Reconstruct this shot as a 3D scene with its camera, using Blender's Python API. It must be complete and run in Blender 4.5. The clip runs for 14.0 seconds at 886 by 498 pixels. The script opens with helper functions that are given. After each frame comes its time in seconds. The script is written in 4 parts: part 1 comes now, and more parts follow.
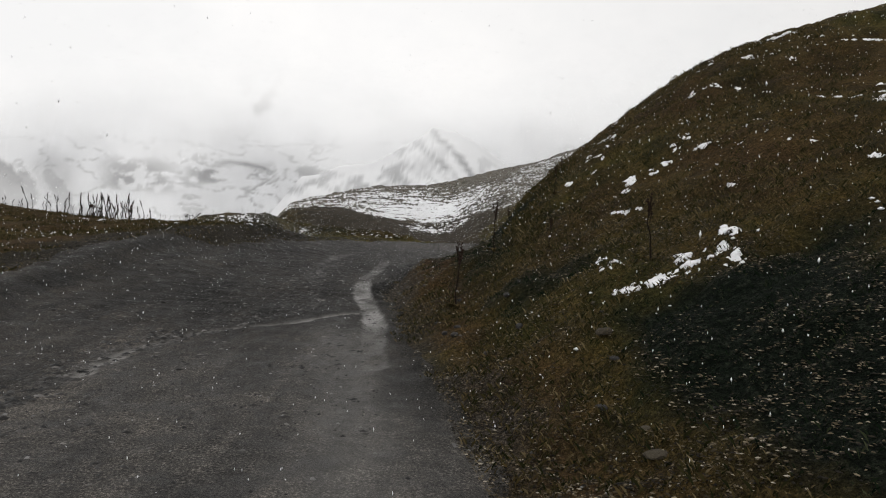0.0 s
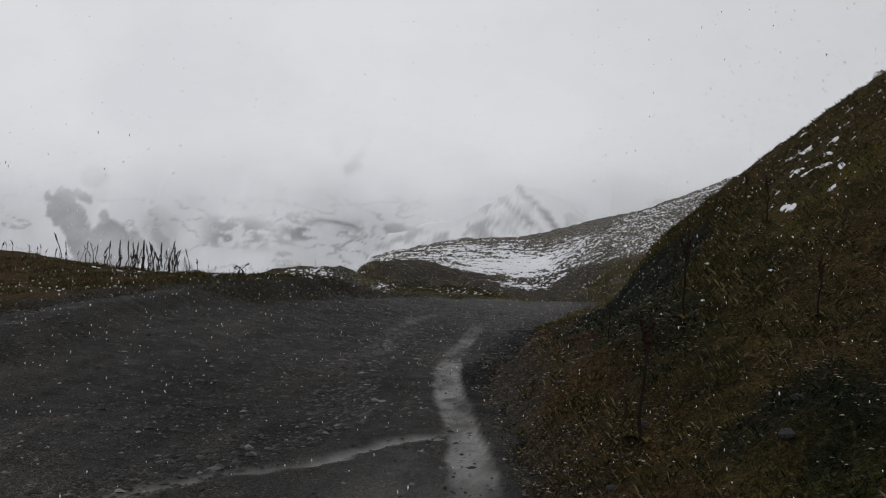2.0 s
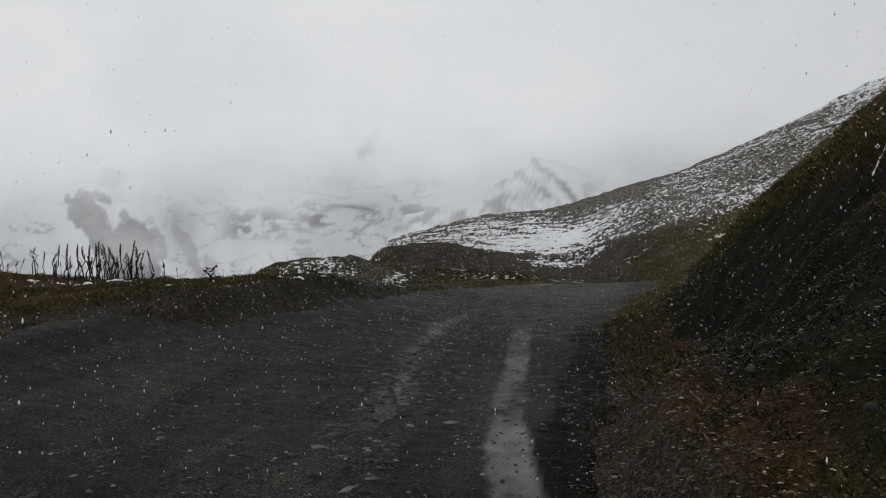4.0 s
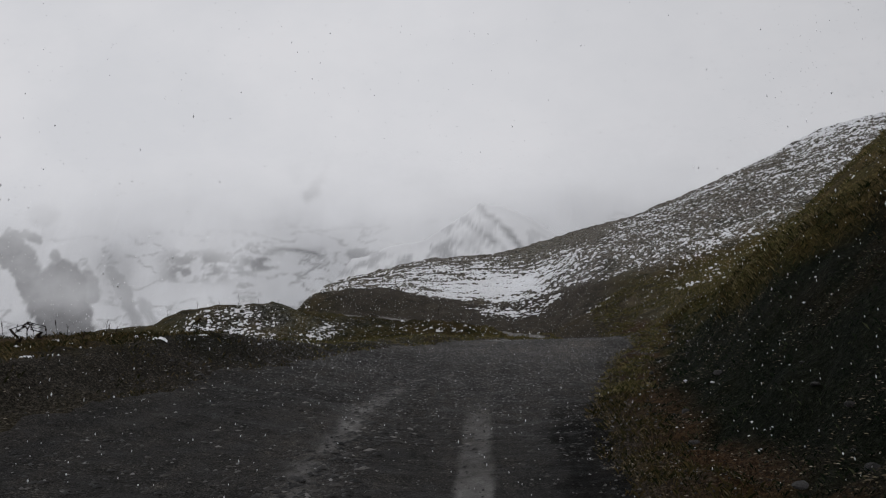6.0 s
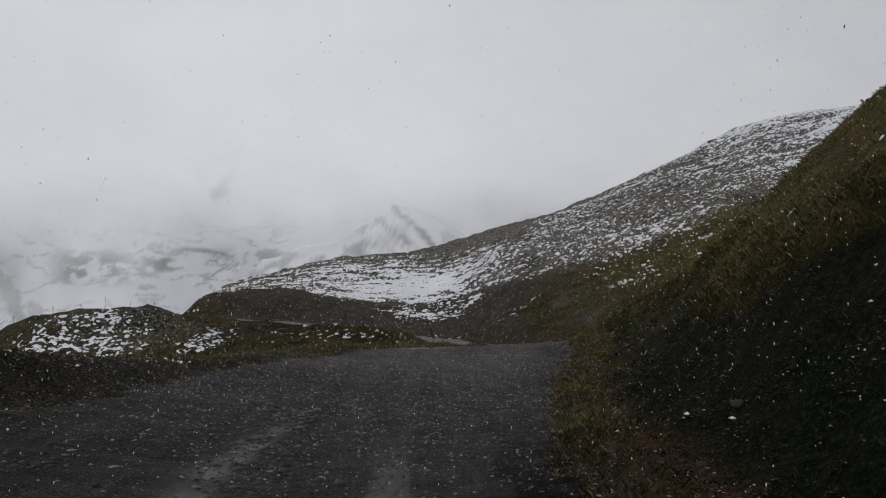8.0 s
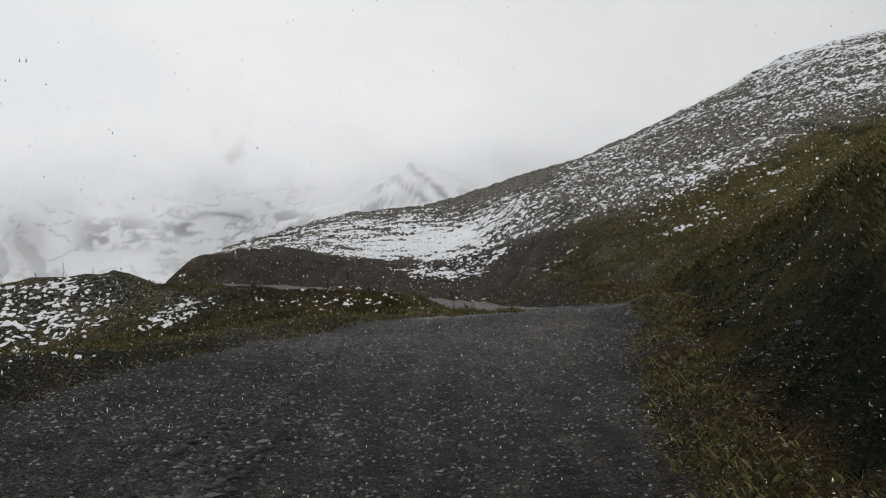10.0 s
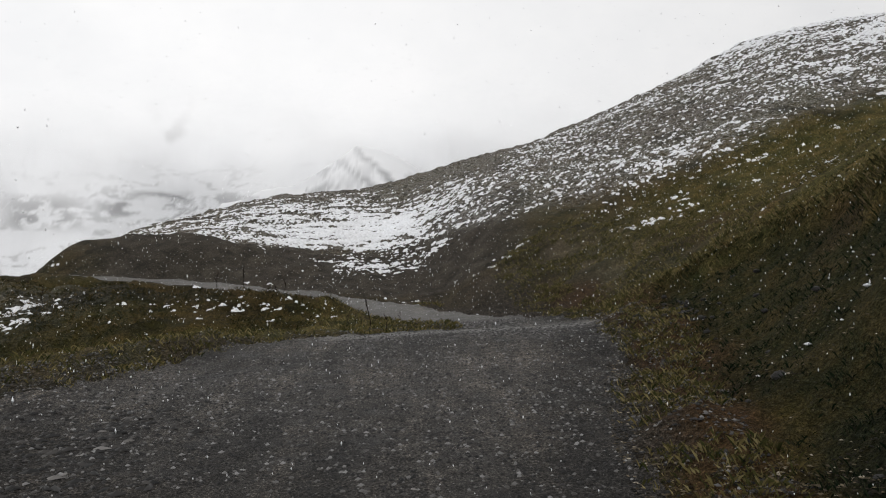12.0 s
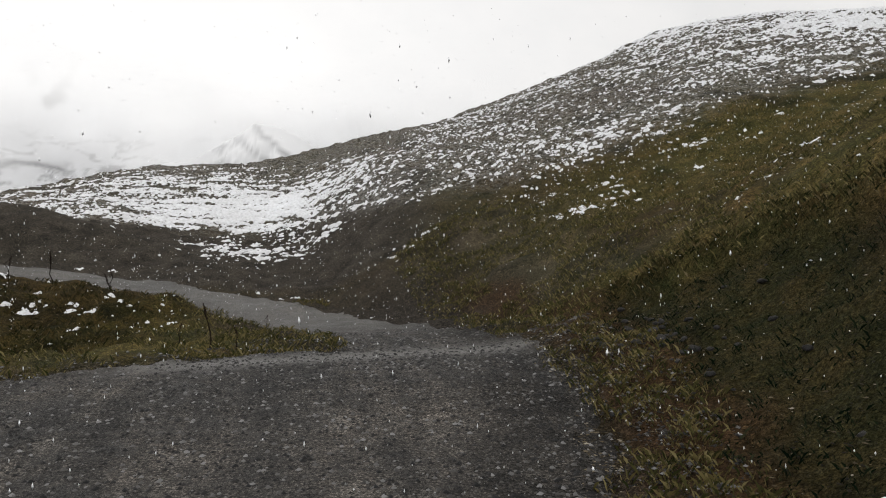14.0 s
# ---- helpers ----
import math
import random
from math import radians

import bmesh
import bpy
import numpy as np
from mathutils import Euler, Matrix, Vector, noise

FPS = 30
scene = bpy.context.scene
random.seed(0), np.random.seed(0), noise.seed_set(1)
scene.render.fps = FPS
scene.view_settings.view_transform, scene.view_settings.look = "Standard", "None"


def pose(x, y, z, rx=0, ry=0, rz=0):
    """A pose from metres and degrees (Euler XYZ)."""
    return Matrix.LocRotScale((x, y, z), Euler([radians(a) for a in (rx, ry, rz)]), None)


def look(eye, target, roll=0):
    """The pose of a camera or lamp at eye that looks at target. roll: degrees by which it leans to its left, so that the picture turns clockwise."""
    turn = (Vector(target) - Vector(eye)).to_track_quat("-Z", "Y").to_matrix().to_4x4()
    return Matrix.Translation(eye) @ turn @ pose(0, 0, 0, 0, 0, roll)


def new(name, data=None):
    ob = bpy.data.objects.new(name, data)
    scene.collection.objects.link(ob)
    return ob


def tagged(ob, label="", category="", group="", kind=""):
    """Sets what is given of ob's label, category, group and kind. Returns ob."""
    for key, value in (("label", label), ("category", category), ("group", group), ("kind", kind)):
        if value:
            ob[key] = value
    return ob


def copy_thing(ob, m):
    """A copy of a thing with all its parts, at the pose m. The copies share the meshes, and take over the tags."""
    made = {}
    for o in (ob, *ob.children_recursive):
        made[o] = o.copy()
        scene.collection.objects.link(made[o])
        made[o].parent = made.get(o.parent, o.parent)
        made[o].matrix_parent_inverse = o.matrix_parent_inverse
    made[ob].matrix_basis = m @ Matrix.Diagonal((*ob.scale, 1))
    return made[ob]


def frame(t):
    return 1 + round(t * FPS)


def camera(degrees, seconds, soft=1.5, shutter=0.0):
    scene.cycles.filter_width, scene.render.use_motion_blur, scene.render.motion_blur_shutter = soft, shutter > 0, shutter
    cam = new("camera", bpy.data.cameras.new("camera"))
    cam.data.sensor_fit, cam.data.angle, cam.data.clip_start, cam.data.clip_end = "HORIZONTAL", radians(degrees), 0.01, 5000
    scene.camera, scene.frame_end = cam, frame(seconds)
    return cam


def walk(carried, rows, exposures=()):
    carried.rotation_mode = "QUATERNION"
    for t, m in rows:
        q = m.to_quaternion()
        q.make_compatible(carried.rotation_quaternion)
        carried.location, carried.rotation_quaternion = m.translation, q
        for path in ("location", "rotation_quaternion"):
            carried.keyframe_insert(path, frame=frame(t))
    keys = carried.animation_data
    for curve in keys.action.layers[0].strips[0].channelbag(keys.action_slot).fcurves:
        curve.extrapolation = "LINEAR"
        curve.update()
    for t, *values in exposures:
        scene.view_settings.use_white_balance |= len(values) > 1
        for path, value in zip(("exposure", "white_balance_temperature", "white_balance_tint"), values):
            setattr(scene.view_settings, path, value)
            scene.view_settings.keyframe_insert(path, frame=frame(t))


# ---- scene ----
cam = camera(66.6, 14.0, soft=1.1)
PATH = [
    (0, (0.177, 0.962, 1.538), (0.148, 2.962, 1.51), 1.6),
    (0.5, (0.093, 2.273, 1.479), (-0.009, 4.27, 1.482), 1.9),
    (1, (0.031, 3.495, 1.528), (-0.226, 5.476, 1.622), 1.3),
    (1.5, (-0.279, 5.043, 1.484), (-0.499, 7.023, 1.666), 2.5),
    (2, (-0.585, 6.534, 1.559), (-0.869, 8.51, 1.69), 1.8),
    (2.5, (-0.945, 7.84, 1.624), (-1.304, 9.798, 1.815), 0.8),
    (5, (-1.641, 13.423, 2.106), (-1.961, 15.397, 2.106), -3.3),
    (5.5, (-1.762, 14.536, 2.118), (-2.077, 16.504, 2.293), -3.6),
    (6, (-1.858, 15.479, 2.187), (-2.035, 17.461, 2.383), -1.4),
    (6.5, (-1.932, 16.356, 2.202), (-2.109, 18.338, 2.397), -2.4),
    (7, (-1.965, 17.175, 2.268), (-2.03, 19.162, 2.484), -1.9),
    (7.5, (-1.919, 18.04, 2.267), (-1.947, 20.031, 2.454), -2.6),
    (8, (-1.983, 18.93, 2.255), (-1.906, 20.919, 2.447), -1.9),
    (10.5, (-1.836, 24.296, 2.374), (-1.824, 26.295, 2.427), -3.6),
    (11, (-1.681, 25.29, 2.463), (-1.575, 27.285, 2.556), -2.5),
    (11.5, (-1.485, 26.117, 2.559), (-1.218, 28.099, 2.536), -2.0),
    (12, (-1.293, 27.047, 2.567), (-1.117, 29.039, 2.587), -2.4),
    (12.5, (-1.165, 27.956, 2.523), (-0.911, 29.939, 2.552), -2.7),
    (13, (-1.004, 28.747, 2.586), (-0.682, 30.72, 2.516), -1.3),
    (13.5, (-0.992, 29.646, 2.624), (-0.587, 31.604, 2.579), -2.1),
    (14, (-0.722, 30.468, 2.628), (-0.257, 32.413, 2.598), -0.6),
]
EXPOSURES = [(0.0, 0.25, 6750, 10), (1.0, 0.25, 6650, 10), (1.5, -0.15, 6450, 8), (2.0, -0.24, 6450, 11), (2.5, -0.22, 6450, 9), (5.0, -0.22, 6500, 9), (5.5, -0.12, 6450, 10), (6.0, -0.33, 6450, 12), (7.5, -0.37, 6400, 12), (8.2, -0.33, 6400, 12), (10.3, 0.04, 6550, 9), (11.5, 0.1, 6600, 9), (12.0, 0.24, 6650, 10), (12.5, 0.05, 6650, 10), (13.0, 0.17, 6700, 10), (13.5, 0.28, 6750, 10), (14.0, 0.32, 6750, 10)]
walk(cam, [(t, look(eye, target, roll)) for t, eye, target, roll in PATH], EXPOSURES)

# ---------------------------------------------------------------- sky and sun (overcast, snow in the air)
SUN_UP, SUN_TURN = radians(38), radians(200)
world = bpy.data.worlds.new("overcast_sky")
scene.world = world
world.use_nodes = True
wn, wl = world.node_tree.nodes, world.node_tree.links
wn.clear()
w_out = wn.new("ShaderNodeOutputWorld")
w_sky = wn.new("ShaderNodeTexSky")
w_sky.sky_type, w_sky.sun_disc = "NISHITA", False
w_sky.sun_elevation, w_sky.sun_rotation = SUN_UP, SUN_TURN
w_blue = wn.new("ShaderNodeBackground")
w_blue.inputs["Strength"].default_value = 0.05
wl.new(w_sky.outputs["Color"], w_blue.inputs["Color"])
w_tc = wn.new("ShaderNodeTexCoord")
w_noise = wn.new("ShaderNodeTexNoise")
w_noise.inputs["Scale"].default_value = 1.6
w_noise.inputs["Detail"].default_value = 4.0
wl.new(w_tc.outputs["Generated"], w_noise.inputs["Vector"])
w_ramp = wn.new("ShaderNodeValToRGB")
w_ramp.color_ramp.elements[0].position, w_ramp.color_ramp.elements[0].color = 0.3, (0.66, 0.68, 0.71, 1)
w_ramp.color_ramp.elements[1].position, w_ramp.color_ramp.elements[1].color = 0.7, (0.74, 0.755, 0.78, 1)
wl.new(w_noise.outputs["Fac"], w_ramp.inputs["Fac"])
w_cloud = wn.new("ShaderNodeBackground")
w_cloud.inputs["Strength"].default_value = 1.24
w_side = wn.new("ShaderNodeSeparateXYZ")
wl.new(w_tc.outputs["Generated"], w_side.inputs[0])
w_dim = wn.new("ShaderNodeMapRange")
w_dim.inputs["From Min"].default_value, w_dim.inputs["From Max"].default_value = -0.1, 0.6
w_dim.inputs["To Min"].default_value, w_dim.inputs["To Max"].default_value = 1.0, 0.80
wl.new(w_side.outputs["X"], w_dim.inputs["Value"])
w_shade = wn.new("ShaderNodeVectorMath")
w_shade.operation = "SCALE"
wl.new(w_ramp.outputs["Color"], w_shade.inputs[0])
wl.new(w_dim.outputs[0], w_shade.inputs["Scale"])
wl.new(w_shade.outputs["Vector"], w_cloud.inputs["Color"])
w_mix = wn.new("ShaderNodeMixShader")
w_mix.inputs["Fac"].default_value = 0.93
wl.new(w_blue.outputs[0], w_mix.inputs[1])
wl.new(w_cloud.outputs[0], w_mix.inputs[2])
wl.new(w_mix.outputs[0], w_out.inputs["Surface"])

sun = new("sun", bpy.data.lights.new("sun", "SUN"))
sun.data.energy, sun.data.angle, sun.data.color = 0.5, radians(40), (1.0, 0.97, 0.93)
sun.rotation_euler = (radians(52), 0, radians(200 - 180))


# ---------------------------------------------------------------- noise on plain arrays
def lattice(ix, iy, seed):
    n = (ix.astype(np.int64) * 374761393 + iy.astype(np.int64) * 668265263 + seed * 974634571) & 0xFFFFFFFF
    n = ((n ^ (n >> 13)) * 1274126177) & 0xFFFFFFFF
    return ((n ^ (n >> 16)) & 0xFFFF) / 65535.0


def value_noise(x, y, seed=0):
    ix, iy = np.floor(x), np.floor(y)
    fx, fy = x - ix, y - iy
    fx, fy = fx * fx * (3 - 2 * fx), fy * fy * (3 - 2 * fy)
    a, b = lattice(ix, iy, seed), lattice(ix + 1, iy, seed)
    c, d = lattice(ix, iy + 1, seed), lattice(ix + 1, iy + 1, seed)
    return (a * (1 - fx) + b * fx) * (1 - fy) + (c * (1 - fx) + d * fx) * fy


def fbm(x, y, octaves=4, seed=0, gain=0.5):
    """Layered noise about 0, within about -0.5 and 0.5."""
    total, size, norm = 0, 1.0, 0.0
    for o in range(octaves):
        total = total + size * (value_noise(x * 2 ** o + 17.3 * o, y * 2 ** o - 9.1 * o, seed + o) - 0.5)
        norm += size
        size *= gain
    return total / norm


def step(a, b, v):
    t = np.clip((v - a) / (b - a), 0, 1)
    return t * t * (3 - 2 * t)


def bump(x, y, cx, cy, rx, ry, power=2.0):
    q = ((x - cx) / rx) ** 2 + ((y - cy) / ry) ** 2
    return np.exp(-q ** (power / 2))


def along(x, y, line):
    """Distance from a line of points (x, y, z), and the height of its nearest point."""
    best, height = np.full(np.shape(x), 1e9), np.zeros(np.shape(x))
    for (ax, ay, az), (bx, by, bz) in zip(line, line[1:]):
        t = np.clip(((x - ax) * (bx - ax) + (y - ay) * (by - ay)) / ((bx - ax) ** 2 + (by - ay) ** 2), 0, 1)
        d = np.hypot(x - ax - t * (bx - ax), y - ay - t * (by - ay))
        near = d < best
        best, height = np.where(near, d, best), np.where(near, az + t * (bz - az), height)
    return best, height


# ---------------------------------------------------------------- the lie of the land
FAR_ROAD = [(1.1, 38.0, 1.34), (1.0, 39.6, 1.26), (0.7, 41.6, 1.14), (-0.3, 44.0, 1.1), (-1.9, 46.2, 1.32), (-4.4, 47.6, 1.7),
            (-8.0, 48.3, 2.14), (-11.0, 48.6, 2.4), (-16.0, 49.4, 2.3), (-24.0, 51.0, 1.8)]


def road_level(y):
    return np.interp(y, [-20, 0, 3.5, 8, 13.4, 16.4, 19, 24.3, 28, 30.5, 34, 38, 41, 45],
                     [-0.6, -0.32, -0.33, -0.22, 0.18, 0.33, 0.4, 0.55, 0.68, 0.78, 1.05, 1.36, 1.2, 1.1])


def right_edge(y):
    return np.interp(y, [-20, 0, 5.7, 8.4, 12.9, 14.5, 16.5, 18, 19.2, 26.8, 30.5, 34, 36, 38.4, 41, 44],
                     [2.0, 1.0, 0.62, 0.2, -0.76, -1.02, -1.32, -1.12, -0.84, -0.55, 0.15, 1.1, 1.85, 2.3, 2.3, 2.2])


def left_edge(y):
    """Where the cambered road ends at the foot of the left berm."""
    return np.interp(y, [-20, 10, 16, 21, 26, 29, 31.5, 34.2, 35.6, 37.4, 38.2, 39.2, 41],
                     [-6.0, -6.4, -6.9, -7.1, -6.6, -6.15, -5.7, -4.85, -4.35, -3.4, -1.9, -0.5, -0.4])


def left_verge(y):
    """Where the bare, churned surface gives way to turf."""
    return np.interp(y, [-20, 8, 14, 19, 23, 26, 29, 31.5, 34.2, 35.6, 37.4, 38.2, 39.2, 41],
                     [-8.0, -8.2, -8.6, -8.4, -7.4, -6.7, -6.15, -5.7, -4.85, -4.35, -3.4, -1.9, -0.5, -0.4])


def camber(x, y):
    """The road rises towards its left side, where the old slope was cut least."""
    rise = np.interp(y, [5, 10, 14, 18, 24, 28, 31.5, 34.2, 36, 38], [0, 0.12, 0.35, 0.6, 0.74, 0.68, 0.52, 0.27, 0.08, 0])
    u = np.clip((-2.3 - x) / (-2.3 - np.minimum(left_edge(y), -3.2)), 0, 1)
    return rise * u ** 1.35


def berm_top(y):
    return np.interp(y, [-20, 6, 10, 14, 19, 23, 26, 28, 31, 33, 36, 39, 42], [-0.2, 0.1, 0.4, 0.85, 1.4, 1.72, 1.86, 1.93, 1.64, 1.57, 1.46, 1.34, 1.27])


def scar_top(y):
    """How far beyond the road's edge the torn turf begins, above the bare face of the cut."""
    return np.interp(y, [10, 14, 18, 22, 25.9, 26.5, 27.9, 29.3, 31, 34, 36, 36.6, 37.3, 37.9, 38.6, 40],
                     [1.2, 2.2, 3.2, 4.0, 3.7, 3.2, 2.7, 2.3, 2.8, 3.4, 3.2, 2.9, 2.5, 2.0, 1.6, 1.0])


def bank(d, y):
    """Rise of the cut bank at d beyond the road's right edge."""
    k = np.interp(y, [-20, 8, 12, 16, 19, 24, 30, 34, 38, 44], [0.38, 0.43, 0.49, 0.66, 0.92, 1.0, 0.97, 0.92, 0.64, 0.46])
    d = np.maximum(d, 0)
    far = np.maximum(d - 1.8, 0)
    far = np.interp(y, [16, 22], [7.9, 9.15]) * np.tanh(far / np.interp(y, [16, 22], [7.2, 8.55]))
    scoop = 0.26 * step(0.6, 1.5, d) * (1 - step(-0.1, 0.16, d - scar_top(y) - 0.8 * fbm(y * 1.1, d * 0.5, 4, 50, 0.6))) * step(13, 17, y) * (1 - step(38, 39.5, y))
    brow = np.interp(y, [9.5, 12.5, 15.5, 18, 21], [0, 0.32, 0.5, 0.5, 0]) * step(0.0, 0.75, d) * (1 - 0.75 * step(0.9, 3.0, d))
    return 0.15 * step(0, 0.8, d) + 0.6 * step(0.7, 1.9, d) + k * far + brow - scoop


def ridge(x):
    return np.interp(x, [-60, -34, -26, -21, -17.4, -15, -8.4, -3.3, 0, 4.5, 9.5, 14, 19.5, 24, 28.5, 34, 43, 70, 200],
                     [-25, -9, 0, 3.0, 4.9, 5.6, 6.85, 7.2, 7.75, 8.9, 10.2, 11.9, 14.2, 16.4, 17.6, 17.9, 18.5, 22, 40])


def hill(x, y):
    foot = 1.1 + 0.42 * np.maximum(x - 0.5, 0) * (30 / (30 + np.maximum(x - 12, 0))) + 0.12 * np.clip(-x, 0, 12)
    t = np.clip((y - 46) / 26.0, -0.3, 1)
    left = 1 - step(-2, 4, x)
    slow = np.sign(t) * np.abs(t) ** (1 + 0.55 * left)
    shape = slow + 0.10 * (1 - left) * np.sin(np.pi * np.clip(t, 0, 1))
    z = foot + (ridge(x) - foot) * shape
    z = z + 0.95 * bump(x, y, -9.3, 52.8, 4.0, 2.4, 3) - 0.35 * bump(x, y, -3.0, 59.0, 5, 4)
    z = z - 0.75 * np.maximum(-12.1 - 0.22 * (y - 50) - x, 0) * step(46, 50, y)
    return z - 0.25 * np.maximum(y - 74, 0) ** 1.15 * 0.8


def left_land(x, y):
    dl = left_edge(y) - x
    foot = road_level(np.minimum(y, 38)) + camber(x, y)
    z = foot + (np.maximum(berm_top(y), foot + 0.05) - foot) * step(0, 0.9, dl)
    z = z - 0.75 * step(1.6, 4.2, dl) * step(31.5, 34.5, y) * (1 - step(38.5, 41, y))
    z = z + 0.9 * bump(x, y, -21.5, 27.5, 6.5, 6) - 0.1 * step(2.5, 4.5, dl) * (1 - step(31, 34, y))
    z = z + 1.3 * bump(x, y, -13.8, 44.2, 3.5, 2.6, 3.5) + 0.85 * bump(x, y, -8.4, 43.4, 3.2, 1.9) + 0.42 * bump(x, y, -3.8, 42.8, 2.4, 1.3)
    drop = np.maximum(np.maximum(-x - 19.5, 0) * step(33, 38, y), np.maximum(-x - 26, 0))
    return z - 0.45 * drop - 0.004 * drop ** 2


def land(x, y):
    """Height of the bare ground, before the fine relief."""
    base = road_level(y)
    dr, dl = x - right_edge(y), left_edge(y) - x
    right = base + bank(dr, y)
    back = step(39.5, 46, y)
    right = right * (1 - back) + hill(x, y) * back
    left = left_land(x, y)
    z = np.where(dr > 0, right, (base + camber(x, y)) * (1 - back) + hill(x, y) * back)
    z = np.where(dl > 0, left, z)
    beyond = step(44.5, 48.5, y + 0.12 * np.minimum(x, 0))
    z = z * (1 - beyond) + hill(x, y) * beyond
    dist, level = along(x, y, FAR_ROAD)
    on = 1 - step(1.3, 2.5, dist)
    z = z * (1 - on) + level * on
    # the land falls into the valley behind the ridge, and is hidden there
    away = np.maximum(np.hypot(x, y - 30) - 120, 0)
    return np.maximum(z, -120.0 - 0.02 * away) - 0.1 * np.minimum(away, 600)


def road_part(x, y):
    """Above 0 on the road, metres inside its edge."""
    wob = (0.5 * fbm(x * 0.45, y * 0.45, 4, 31) + 0.35 * fbm(x * 1.7, y * 1.7, 3, 37)) * (1 - 0.8 * step(37, 41, y))
    loose = 2.0 * fbm(x * 0.3, y * 0.3, 4, 33) * (1 - step(22, 28, y))
    main = np.minimum(right_edge(y) - x, x - left_verge(y) + loose)
    main = np.where(y > 37.5, np.minimum(main, 38.9 - y), main)
    dist, _ = along(x, y, FAR_ROAD[:8])
    return np.maximum(main, 1.02 - dist) + wob


def relief(x, y):
    on = step(-0.4, 0.5, road_part(x, y))
    calm = 1 - 0.5 * step(-9, -7, left_edge(y) - x - 8) * step(14, 20, y) * (1 - step(34, 38, y))
    rough = 0.55 * fbm(x * 0.35, y * 0.35, 4, 3) + 0.32 * fbm(x * 1.6, y * 1.6, 3, 7) + 0.13 * fbm(x * 5, y * 5, 2, 9)
    near = 1 - step(60, 300, np.hypot(x, y))
    flat = 0.10 * fbm(x * 0.3, y * 0.3, 3, 21) + 0.030 * fbm(x * 1.3, y * 1.3, 3, 22)
    return (rough * calm * (1 - on) + flat * on) * near


def ground_height(x, y):
    x, y = np.asarray(x, float), np.asarray(y, float)
    return land(x, y) + relief(x, y)


def terrace(z, x, y):
    """Small grazing steps that run along the slope."""
    lap = z / 0.36 + 1.6 * fbm(x * 0.25, y * 0.25, 3, 41)
    return 0.05 * (step(0.15, 0.85, lap - np.floor(lap)) - (lap - np.floor(lap)))


def snow_line(x):
    """Lower edge of the snow on the hill."""
    return np.interp(x, [-20, -14, -11.5, -9.5, -7, -5, -3, 0, 1.5, 3, 6, 10, 40], [49.8, 50.5, 53, 57, 58, 57.6, 58, 57.2, 54.0, 50.6, 48.6, 47.6, 47.2])


# ---------------------------------------------------------------- materials
def material(name):
    m = bpy.data.materials.new(name)
    m.use_nodes = True
    n, l = m.node_tree.nodes, m.node_tree.links
    return m, n, l, n["Principled BSDF"]


def noise_node(n, l, scale, detail=5.0, rough=0.6, vector=None, stretch=None):
    tc = n.new("ShaderNodeTexCoord")
    out = tc.outputs["Object"]
    if stretch:
        mp = n.new("ShaderNodeMapping")
        mp.inputs["Scale"].default_value = stretch
        l.new(out, mp.inputs["Vector"])
        out = mp.outputs["Vector"]
    t = n.new("ShaderNodeTexNoise")
    t.inputs["Scale"].default_value, t.inputs["Detail"].default_value, t.inputs["Roughness"].default_value = scale, detail, rough
    l.new(out, t.inputs["Vector"])
    return t.outputs["Fac"]


def ramp(n, l, fac, stops):
    r = n.new("ShaderNodeValToRGB")
    e = r.color_ramp.elements
    while len(e) < len(stops):
        e.new(0.5)
    for i, (p, c) in enumerate(stops):
        e[i].position, e[i].color = p, (*c, 1)
    l.new(fac, r.inputs["Fac"])
    return r.outputs["Color"]


def mix(n, l, fac, a, b, kind="MIX"):
    m = n.new("ShaderNodeMix")
    m.data_type, m.blend_type = "RGBA", kind
    for s, v in ((m.inputs[0], fac), (m.inputs[6], a), (m.inputs[7], b)):
        if hasattr(v, "links"):
            l.new(v, s)
        else:
            s.default_value = v if isinstance(v, (int, float)) else (*v, 1)
    return m.outputs[2]


def relief_node(n, l, shader, height, strength, distance):
    b = n.new("ShaderNodeBump")
    b.inputs["Strength"].default_value, b.inputs["Distance"].default_value = strength, distance
    l.new(height, b.inputs["Height"])
    l.new(b.outputs["Normal"], shader.inputs["Normal"])


WET = 0.92  # soaked ground is darker than dry


